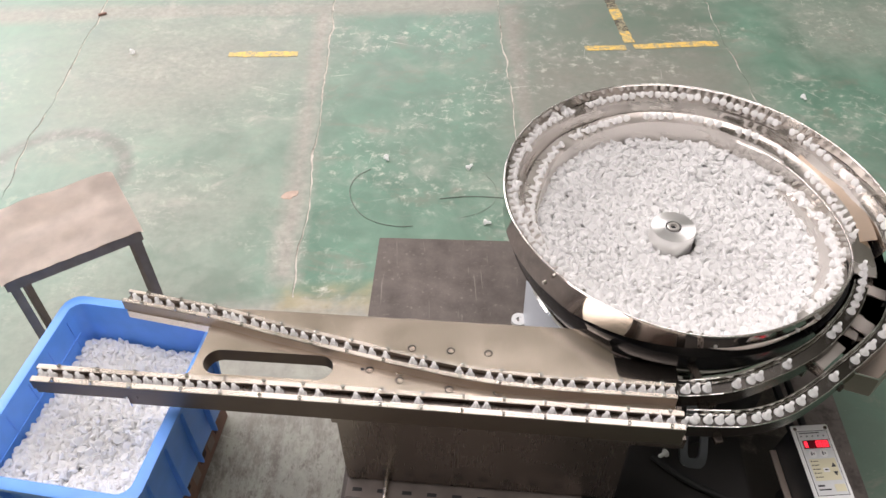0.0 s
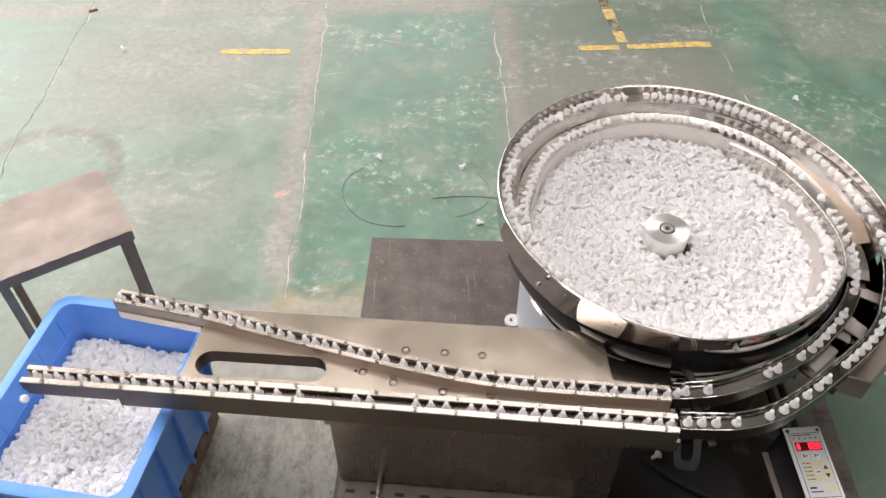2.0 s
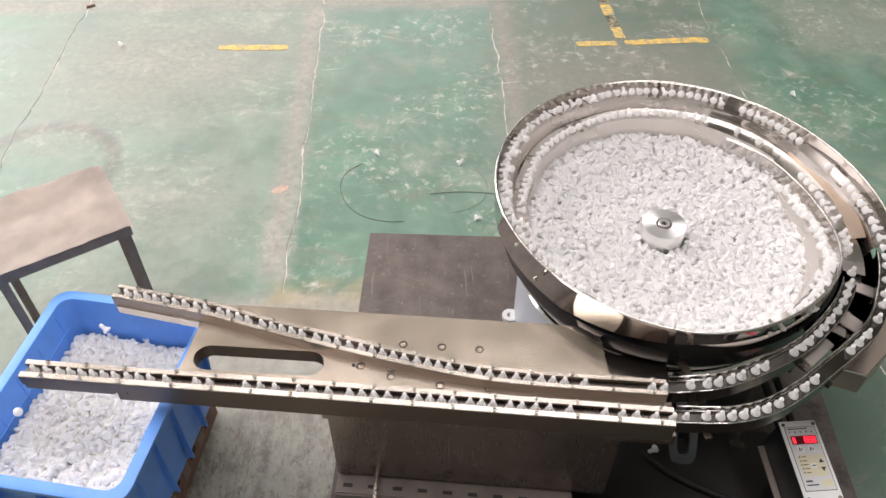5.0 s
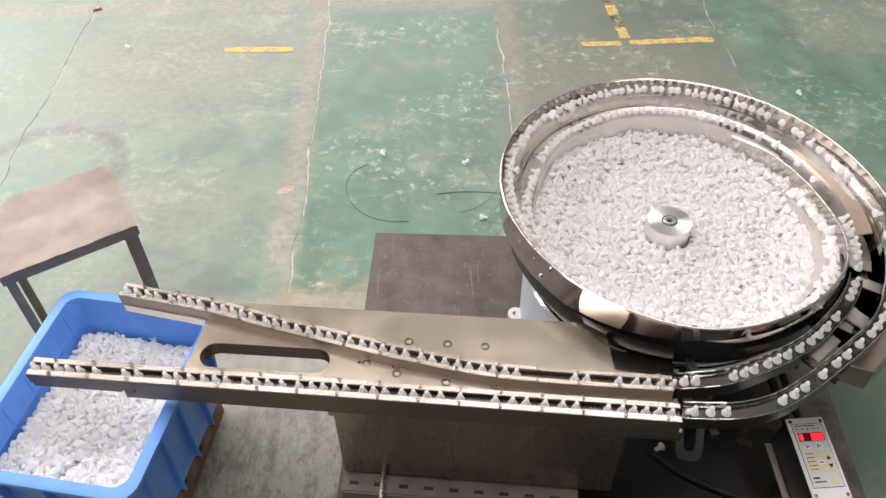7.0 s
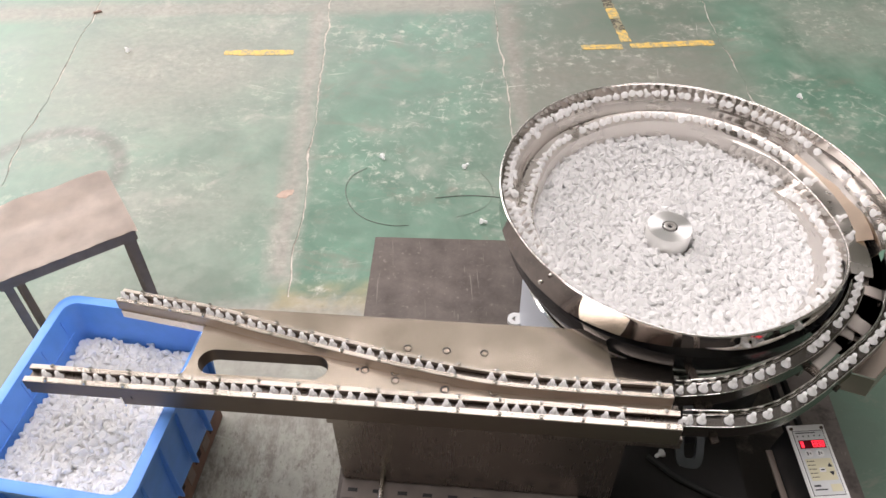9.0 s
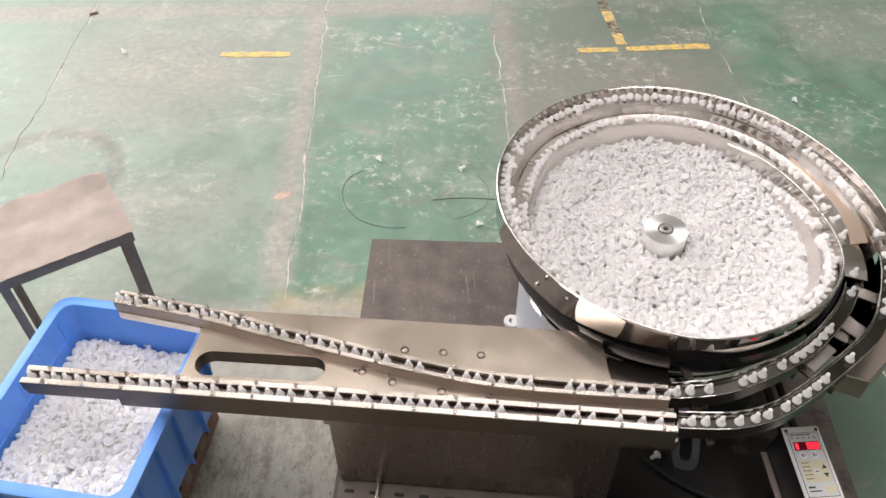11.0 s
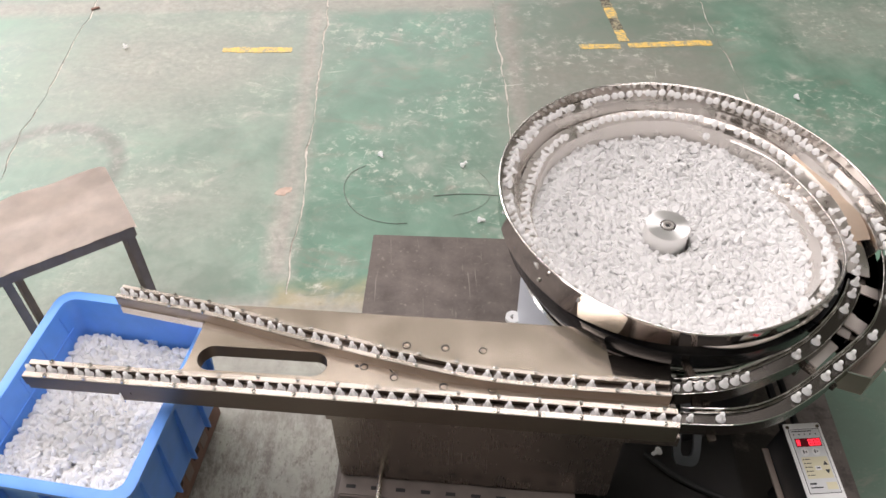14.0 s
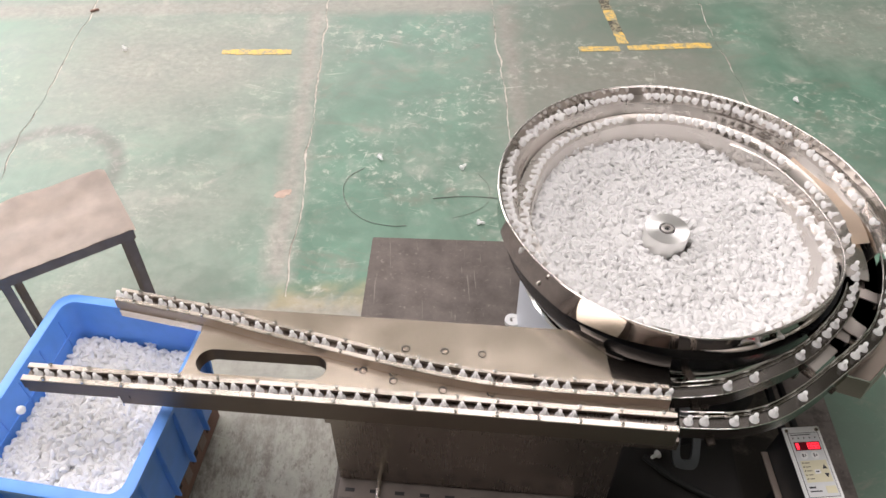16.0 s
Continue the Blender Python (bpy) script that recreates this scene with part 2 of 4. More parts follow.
    # the machine's shade on the floor to its right, darkened into the colour
    machine_shade = n.math("MULTIPLY", region(0.70, 1.35, 0.35, 1.25, 0.12), n.grey(mid, 0.3, 0.55, 0.25, 0.6))
    col = n.mix(machine_shade, col, (0.065, 0.075, 0.058))
    seam = n.math("MULTIPLY", region(-0.36, -0.10, 1.23, 1.31, 0.02), n.grey(mid, 0.35, 0.6, 0.0, 0.6))
    col = n.mix(seam, col, (0.36, 0.29, 0.14))
    # dark rubber arc
    far = n.t.nodes.new("ShaderNodeVectorMath")
    far.operation = "DISTANCE"
    far.inputs[1].default_value = (-1.03, 1.745, 0)
    n.link(n.geo.outputs["Object"], far.inputs[0])
    ring = n.grey(n.math("ABSOLUTE", n.math("SUBTRACT", far.outputs["Value"], 0.185)), 0.036, 0.008)
    ring = n.math("MULTIPLY", n.math("MULTIPLY", ring, n.grey(n.math("ADD", sep.outputs[1], n.math("MULTIPLY", sep.outputs[0], 0.5)), 1.10, 1.22)), 0.5)
    col = n.mix(ring, col, (0.12, 0.10, 0.095))
    # chalky rubbed spots in clusters, chips down to the screed, a few long scratches
    clump = n.noise(3.1, 3, 0.55, n.mapped(1.0, 1.25, 1))
    chalk = n.noise(32, 7, 0.74, None, 0.25)
    spot = n.math("MULTIPLY", n.grey(chalk, 0.53, 0.69), n.grey(clump, 0.45, 0.60))
    col = n.mix(n.math("MULTIPLY", spot, 0.95 * chalky), col, (0.56, 0.56, 0.48))
    # muddy smears with ragged edges
    smear = n.math("MULTIPLY", n.grey(n.noise(6, 7, 0.72, n.mapped(0.8, 1.6, 1), 0.9), 0.54, 0.66), n.grey(fine, 0.32, 0.6, 0.3, 1.0))
    col = n.mix(n.math("MULTIPLY", smear, 0.6 * chalky), col, (0.20, 0.19, 0.155))
    veil = n.math("MULTIPLY", n.grey(n.noise(9, 5, 0.65, n.mapped(1, 1, 1), 0.8), 0.52, 0.72), n.grey(clump, 0.42, 0.6))
    col = n.mix(n.math("MULTIPLY", veil, 0.6 - 0.2 * chalky), col, (0.47, 0.42, 0.385))
    col = n.mix(n.math("MULTIPLY", n.grey(dust, 0.64, 0.74), 0.16), col, (0.5, 0.48, 0.42))
    dark = n.math("MULTIPLY", n.grey(n.noise(31, 4, 0.6), 0.66, 0.74), n.grey(big, 0.4, 0.6))
    col = n.mix(n.math("MULTIPLY", dark, 0.35), col, (0.10, 0.10, 0.085))
    for k, (sx, sy, rot) in enumerate(((1.5, 52, 18), (50, 1.6, 12), (46, 1.8, -36), (1.6, 56, -9))):
        mp = n.t.nodes.new("ShaderNodeMapping")
        mp.inputs["Rotation"].default_value = (0, 0, radians(rot))
        mp.inputs["Location"].default_value = (k * 3.7, k * 1.3, 0)
        n.link(n.geo.outputs["Object"], mp.inputs[0])
        mq = n.t.nodes.new("ShaderNodeMapping")
        mq.inputs["Scale"].default_value = (sx, sy, 1)
        n.link(mp.outputs[0], mq.inputs[0])
        hair = n.noise(3.0, 1.5, 0.5, mq.outputs[0], 0.9)
        col = n.mix(n.math("MULTIPLY", n.grey(hair, 0.73, 0.76), n.grey(clump, 0.46, 0.58, 0.0, 0.55 * chalky)), col, (0.60, 0.60, 0.53))
    n.set("Base Color", col)
    n.set("Roughness", n.math("ADD", n.grey(mid, 0.3, 0.7, 0.30, 0.46), n.math("MULTIPLY", worn, 0.18)))
    n.bump(n.mix(0.5, fine, mid), 0.14, 0.002)
    return n.m


M_FLOOR_A = floor_paint("floor_paint_green", (0.125, 0.225, 0.165), 1.0)
M_FLOOR_B = floor_paint("floor_paint_pale", (0.175, 0.265, 0.205), 0.5)


def tape_mat(name, colour):
    n = Nodes(name, colour, 0.55)
    f = n.noise(34, 5, 0.7)
    g = n.noise(120, 3, 0.6)
    n.set("Base Color", n.mix(n.grey(n.mix(0.4, f, g), 0.45, 0.57), colour, (0.34, 0.31, 0.20)))
    n.bump(g, 0.15, 0.001)
    return n.m


M_TAPE = tape_mat("yellow_tape", (0.74, 0.50, 0.12))
M_TAPEDARK = tape_mat("black_tape", (0.07, 0.065, 0.05))

# ---- mesh helpers ----


def mesh_of(name, bm, material, smooth=None):
    me = bpy.data.meshes.new(name)
    bmesh.ops.recalc_face_normals(bm, faces=bm.faces)
    bm.to_mesh(me)
    bm.free()
    for m in material if isinstance(material, (list, tuple)) else [material]:
        me.materials.append(m)
    if smooth is not None:
        me.shade_auto_smooth(radians(smooth)) if hasattr(me, "shade_auto_smooth") else None
        me.polygons.foreach_set("use_smooth", [True] * len(me.polygons))
        me.set_sharp_from_angle(angle=radians(smooth))
    return me


def part(name, bm, material, parent=None, label="", smooth=None):
    """Links a bmesh as one mesh object under a thing or a part."""
    ob = new(name, mesh_of(name, bm, material, smooth))
    if parent:
        ob.parent = parent
    if label:
        tagged(ob, label)
    return ob


def shared(name, me, parent, m):
    ob = new(name, me)
    ob.parent = parent
    ob.matrix_basis = m
    return ob


def thing(name, label, category, group="", kind="", m=None):
    ob = new(name)
    ob.empty_display_size = 0.05
    if m:
        ob.matrix_basis = m
    return tagged(ob, label, category, group, kind)


def box_bm(x0, x1, y0, y1, z0, z1, bevel=0.0, bm=None, m=None):
    b = bmesh.new()
    bmesh.ops.create_cube(b, size=1)
    for v in b.verts:
        v.co = Vector(((x0 + x1) / 2 + v.co.x * (x1 - x0), (y0 + y1) / 2 + v.co.y * (y1 - y0), (z0 + z1) / 2 + v.co.z * (z1 - z0)))
    if bevel:
        bmesh.ops.bevel(b, geom=b.edges[:], offset=bevel, segments=2, affect="EDGES", clamp_overlap=True)
    if m:
        b.transform(m)
    if bm is None:
        return b
    add_bm(bm, b)
    return bm


def add_bm(bm, b):
    me = bpy.data.meshes.new("joined")
    b.to_mesh(me)
    b.free()
    bm.from_mesh(me)
    bpy.data.meshes.remove(me)


def lathe(profile, seg=32, bm=None, m=None, closed=False):
    """Turns (radius, height) pairs about z."""
    b = bmesh.new()
    rings = []
    for r, z in profile:
        if r < 1e-6:
            rings.append([b.verts.new((0, 0, z))])
        else:
            rings.append([b.verts.new((r * math.cos(2 * math.pi * i / seg), r * math.sin(2 * math.pi * i / seg), z)) for i in range(seg)])
    pairs = list(zip(rings, rings[1:]))
    if closed:
        pairs.append((rings[-1], rings[0]))
    for a, c in pairs:
        for i in range(seg):
            j = (i + 1) % seg
            q = [a[i % len(a)], a[j % len(a)], c[j % len(c)], c[i % len(c)]]
            q = list(dict.fromkeys(q))
            if len(q) > 2:
                b.faces.new(q)
    if m:
        b.transform(m)
    if bm is None:
        return b
    add_bm(bm, b)
    return bm


def prism(outline, z0, z1, bevel=0.0, holes=()):
    """A flat plate from an outline, with round-ended holes cut through."""
    b = bmesh.new()
    edges = []
    for ring in (outline, *holes):
        vs = [b.verts.new((x, y, z0)) for x, y in ring]
        edges += [b.edges.new((vs[i], vs[(i + 1) % len(vs)])) for i in range(len(vs))]
    bmesh.ops.triangle_fill(b, edges=edges, use_beauty=True)
    r = bmesh.ops.extrude_face_region(b, geom=b.faces[:])
    bmesh.ops.translate(b, vec=(0, 0, z1 - z0), verts=[v for v in r["geom"] if isinstance(v, bmesh.types.BMVert)])
    return b


def sweep(path, profile, closed_profile=True, caps=True):
    """Sweeps (side, up) pairs along a path; side is to the right of the way."""
    b = bmesh.new()
    rings = []
    for i, p in enumerate(path):
        d = Vector(path[min(i + 1, len(path) - 1)]) - Vector(path[max(i - 1, 0)])
        side = Vector((d.y, -d.x, 0)).normalized()
        prof = profile(i / (len(path) - 1)) if callable(profile) else profile
        rings.append([b.verts.new(Vector(p) + side * s + Vector((0, 0, u))) for s, u in prof])
    n = len(rings[0])
    for a, c in zip(rings, rings[1:]):
        for j in range(n if closed_profile else n - 1):
            k = (j + 1) % n
            b.faces.new((a[j], a[k], c[k], c[j]))
    if caps and closed_profile:
        b.faces.new(rings[0][::-1])
        b.faces.new(rings[-1])
    return b


def tube(path, r, seg=8, bm=None):
    b = bmesh.new()
    rings = []
    for i, p in enumerate(path):
        d = (Vector(path[min(i + 1, len(path) - 1)]) - Vector(path[max(i - 1, 0)])).normalized()
        u = d.cross(Vector((0, 0, 1)))
        u = u.normalized() if u.length > 1e-4 else Vector((1, 0, 0))
        w = u.cross(d)
        rings.append([b.verts.new(Vector(p) + r * (u * math.cos(2 * math.pi * k / seg) + w * math.sin(2 * math.pi * k / seg))) for k in range(seg)])
    for a, c in zip(rings, rings[1:]):
        for k in range(seg):
            b.faces.new((a[k], a[(k + 1) % seg], c[(k + 1) % seg], c[k]))
    b.faces.new(rings[0][::-1])
    b.faces.new(rings[-1])
    if bm is None:
        return b
    add_bm(bm, b)
    return bm


def spline(points, step=0.01):
    """A smooth Catmull-Rom line through the points, in even steps."""
    p = [Vector(q) for q in points]
    p = [p[0] * 2 - p[1], *p, p[-1] * 2 - p[-2]]
    dense = []
    for a, b, c, d in zip(p, p[1:], p[2:], p[3:]):
        for k in range(24):
            t = k / 24
            dense.append(0.5 * (2 * b + (c - a) * t + (2 * a - 5 * b + 4 * c - d) * t * t + (3 * b - a - 3 * c + d) * t ** 3))
    dense.append(p[-2])
    length = [0.0]
    for a, b in zip(dense, dense[1:]):
        length.append(length[-1] + (b - a).length)
    n = max(2, round(length[-1] / step))
    out, k = [], 0
    for i in range(n + 1):
        s = length[-1] * i / n
        while k < len(dense) - 2 and length[k + 1] < s:
            k += 1
        f = (s - length[k]) / max(1e-9, length[k + 1] - length[k])
        out.append(dense[k].lerp(dense[k + 1], f))
    return out


# ---- the hall ----
def build_hall():
    bm = box_bm(-5, 6, -5, 8, -0.16, -0.0015)
    floor = tagged(part("floor", bm, M_CRACK), "worn green painted concrete factory floor", "floor", kind="structure")
    # slabs: x joints, y joints, with wavy broken edges
    xs = [-5, -2.0, -1.148, -0.327, 0.246, 0.976, 1.95, 6]
    rects = [(x0, x1, -5, -0.2, M_FLOOR_A) for x0, x1 in zip(xs, xs[1:])] + [(x0, x1, 2.61, 8, M_FLOOR_B) for x0, x1 in zip(xs, xs[1:])]
    rects += [(x0, x1, 1.275 if k in (2, 3) else -0.2, 2.61, M_FLOOR_B if k < 3 else M_FLOOR_A) for k, (x0, x1) in enumerate(zip(xs, xs[1:]))]
    rects += [(-1.148, 0.246, -0.2, 1.275, M_FLOOR_B)]
    for x0, x1, y0, y1, coat in rects:
        if x1 > x0:
            b = bmesh.new()
            gap = 0.0017

            def edge(a, c, fixed, axis, sign):
                n = max(3, int(abs(c - a) / 0.014))
                for k in range(n):
                    s = a + (c - a) * k / n
                    w = 0.012 * noise.noise((s * 4, fixed * 3.1, axis)) + 0.008 * noise.noise((s * 13, fixed * 2.3, axis + 5)) + 0.004 * noise.noise((s * 41, fixed * 1.3, axis + 9))
                    d = fixed + w + sign * (0.0 if fixed in (1.275, 2.61) else gap) * max(0.25, 1 + 1.6 * noise.noise((s * 7, fixed, 7.7)) + 0.8 * noise.noise((s * 31, fixed, 2.7)))
                    yield (s, d) if axis == 0 else (d, s)

            ring = [*edge(x0, x1, y0, 0, 1), *edge(y0, y1, x1, 1, -1), *edge(x1, x0, y1, 0, -1), *edge(y1, y0, x0, 1, 1)]
            f = b.faces.new([b.verts.new((x, y, 0.0)) for x, y in ring])
            r = bmesh.ops.extrude_face_region(b, geom=[f])
            bmesh.ops.translate(b, vec=(0, 0, -0.005), verts=[v for v in r["geom"] if isinstance(v, bmesh.types.BMVert)])
            part("slab", b, coat, floor)
    t = 0.25

    def wall(name, boxes, label):
        b = bmesh.new()
        for q in boxes:
            box_bm(*q, bm=b)
        tagged(part(name, b, M_WALL), label, "wall", kind="structure")

    wall("wall_west", [(-5 - t, -5, -5, 8, 0, 1.5), (-5 - t, -5, -5, 8, 4.3, 5), (-5 - t, -5, -5, 1.2, 1.5, 4.3), (-5 - t, -5, 7.2, 8, 1.5, 4.3)], "plain painted hall wall with a wide window opening")
    wall("wall_north", [(-5, 6, 8, 8 + t, 0, 1.6), (-5, 6, 8, 8 + t, 4.4, 5), (-5, -4.5, 8, 8 + t, 1.6, 4.4), (1.5, 6, 8, 8 + t, 1.6, 4.4)], "plain painted hall wall with a wide window opening")
    wall("wall_east", [(6, 6 + t, -5, 8, 0, 5)], "plain painted hall wall")
    wall("wall_south", [(-5, 6, -5 - t, -5, 0, 5)], "plain painted hall wall")
    b = bmesh.new()
    for q in [(-5, 6, -5, -0.4, 5, 5.2), (-5, 6, 3.2, 8, 5, 5.2), (-5, -3.0, -0.4, 3.2, 5, 5.2), (2.0, 6, -0.4, 3.2, 5, 5.2)]:
        box_bm(*q, bm=b)
    tagged(part("ceiling", b, M_CEIL), "grey hall roof with skylight openings", "ceiling", kind="structure")


# ---- the feeder: places ----
CX, CY = 0.442, 1.08
AXIS = Vector((CX, CY, 0))


def polar(theta, r, z):
    a = radians(theta)
    return Vector((CX + r * math.cos(a), CY + r * math.sin(a), z))


PLATE_Z, RAIL_Z = 0.385, 0.405

LANE_B = [polar(400, 0.14, 0.330), polar(340, 0.14, 0.330), polar(280, 0.14, 0.330), polar(220, 0.14, 0.330), polar(160, 0.15, 0.331), polar(115, 0.175, 0.335), polar(75, 0.225, 0.346), polar(40, 0.246, 0.372), polar(18, 0.252, 0.390), polar(-5, 0.2585, 0.402), polar(-19, 0.266, 0.410), polar(-33, 0.2735, 0.420), polar(-47, 0.281, 0.430), polar(-65, 0.287, 0.432), polar(-90, 0.295, 0.432), polar(-125, 0.284, 0.434), polar(-160, 0.286, 0.435), polar(-190, 0.299, 0.436),
          polar(-215, 0.316, 0.437), polar(-240, 0.326, 0.437), polar(-268, 0.334, 0.440), polar(-295, 0.335, 0.440), polar(-320, 0.332, 0.439), polar(-345, 0.328, 0.437), (0.772, 1.110, 0.435), (0.782, 1.045, 0.432),
          (0.780, 0.985, 0.429), (0.765, 0.925, 0.426), (0.738, 0.865, 0.422), (0.700, 0.810, 0.418), (0.652, 0.771, 0.414), (0.600, 0.735, 0.411), (0.556, 0.706, 0.409), (0.500, 0.677, 0.407), (0.440, 0.664, 0.4055), (0.372, 0.667, 0.4045)]
RAIL_B = [(0.372, 0.667, 0.404), (0.106, 0.699, 0.404), (-0.143, 0.7295, 0.404), (-0.454, 0.766, 0.404), (-0.610, 0.7848, 0.404)]
LANE_A = [polar(180, 0.12, 0.326), polar(120, 0.14, 0.326), polar(70, 0.18, 0.325), polar(20, 0.215, 0.325), polar(-20, 0.225, 0.330), polar(-60, 0.238, 0.340), polar(-100, 0.250, 0.362), polar(-140, 0.254, 0.382), polar(-180, 0.262, 0.400), polar(-209, 0.266, 0.410), polar(-228, 0.277, 0.414),
          polar(-246, 0.281, 0.417), polar(-267, 0.288, 0.420), polar(-290, 0.291, 0.420), polar(-312, 0.290, 0.420), polar(-332, 0.282, 0.420), polar(-352, 0.280, 0.420), polar(-370, 0.289, 0.420), polar(-381, 0.302, 0.419),
          (0.705, 0.913, 0.417), (0.668, 0.857, 0.415), (0.615, 0.806, 0.413), (0.567, 0.772, 0.411), (0.504, 0.743, 0.409), (0.438, 0.722, 0.4065), (0.372, 0.718, 0.4045)]
RAIL_A = [(0.372, 0.718, 0.404), (0.194, 0.738, 0.404), (0.077, 0.757, 0.404), (-0.043, 0.790, 0.404), (-0.149, 0.824, 0.404), (-0.26, 0.861, 0.404), (-0.347, 0.893, 0.404), (-0.434, 0.917, 0.404), (-0.509, 0.937, 0.404)]


def wall_line():
    """The spiral top edge of the bowl wall: angle, radius, height."""
    rows = [(52, 0.264, 0.417), (30, 0.266, 0.418), (10, 0.265, 0.418), (-8, 0.2714, 0.426), (-20, 0.2795, 0.434), (-30, 0.2865, 0.442), (-42, 0.291, 0.451), (-57, 0.295, 0.459), (-75, 0.302, 0.46), (-91, 0.308, 0.46), (-104, 0.306, 0.46), (-117, 0.298, 0.46), (-140, 0.2965, 0.46), (-155, 0.2965, 0.46), (-170, 0.304, 0.46), (-190, 0.3125, 0.46),
            (-220, 0.332, 0.46), (-245, 0.344, 0.46), (-270, 0.350, 0.46), (-300, 0.346, 0.46), (-330, 0.342, 0.46), (-350, 0.350, 0.458), (-365, 0.360, 0.455), (-378, 0.372, 0.45)]
    th, r, z = np.array(rows).T
    out = []
    for t in np.arange(52, -378.1, -2.5):
        k = [np.interp(-t + d, -th, r) for d in (-10, -5, 0, 5, 10)]
        kz = [np.interp(-t + d, -th, z) for d in (-10, 0, 10)]
        out.append((t, float(np.mean(k)), float(np.mean(kz))))
    return out


# ---- white caps ----
CAP = [(0.0, 0.0), (0.0070, 0.0), (0.0080, 0.0010), (0.0081, 0.0026), (0.0072, 0.0044), (0.0055, 0.0064), (0.0041, 0.0084), (0.0037, 0.0100), (0.0038, 0.0116), (0.0040, 0.0140), (0.0037, 0.0168), (0.0028, 0.0188), (0.0013, 0.0197), (0.0, 0.0199)]
CAP_LOW = [(0.0, 0.0), (0.0076, 0.0), (0.0078, 0.0024), (0.0058, 0.0048), (0.0036, 0.0080), (0.0040, 0.0150), (0.0026, 0.0178), (0.0, 0.0182)]


def pile_mesh(name, poses):
    """One mesh of many caps at the given poses."""
    b = lathe(CAP_LOW, 8)
    b.verts.index_update()
    v0 = np.array([v.co for v in b.verts])
    f0 = [[v.index for v in f.verts] for f in b.faces]
    b.free()
    verts, faces = [], []
    for m in poses:
        a = np.array(m)
        o = len(verts)
        verts.extend((v0 @ a[:3, :3].T + a[:3, 3]).tolist())
        faces.extend([[i + o for i in f] for f in f0])
    me = bpy.data.meshes.new(name)
    me.from_pydata(verts, [], faces)
    me.polygons.foreach_set("use_smooth", [True] * len(me.polygons))
    me.materials.append(M_CAP)
    me.update()
    me.set_sharp_from_angle(angle=radians(50))
    return me


def tumbled(rng, x, y, z):
    q = Euler((rng.uniform(0, 6.28), rng.uniform(0, 6.28), rng.uniform(0, 6.28))).to_matrix().to_4x4()
    return Matrix.Translation((x, y, z)) @ q @ Matrix.Translation((0, 0, -0.0075))


def hex_spots(rng, x0, x1, y0, y1, pitch):
    rows = int((y1 - y0) / (pitch * 0.866)) + 1
    for j in range(rows):
        for i in range(int((x1 - x0) / pitch) + 1):
            yield x0 + (i + 0.5 * (j % 2)) * pitch + rng.uniform(-0.4, 0.4) * pitch, y0 + j * pitch * 0.866 + rng.uniform(-0.4, 0.4) * pitch


def build_bulk():
    rng = random.Random(5)
    poses = []
    for layer, (dz, pitch) in enumerate(((-0.010, 0.0108), (-0.002, 0.0104), (0.0030, 0.0112))):
        for x, y in hex_spots(rng, -0.275, 0.275, -0.275, 0.275, pitch):
            r = math.hypot(x, y)
            if 0.046 < r < 0.268:
                z = 0.359 + dz + 0.006 * noise.noise((x * 14, y * 14, 3.0)) + rng.uniform(-0.0015, 0.002) + 0.020 * max(0, (r - 0.17) / 0.09) - 0.006 * max(0, (0.075 - r) / 0.03)
                if layer < 2 or rng.random() < 0.8:
                    poses.append(tumbled(rng, x, y, z))
    ob = new("bulk_caps", pile_mesh("bulk_caps", poses))
    ob.location = AXIS
    return tagged(ob, "mass of small white plastic caps circling in the bowl", "plastic caps", kind="stuff")


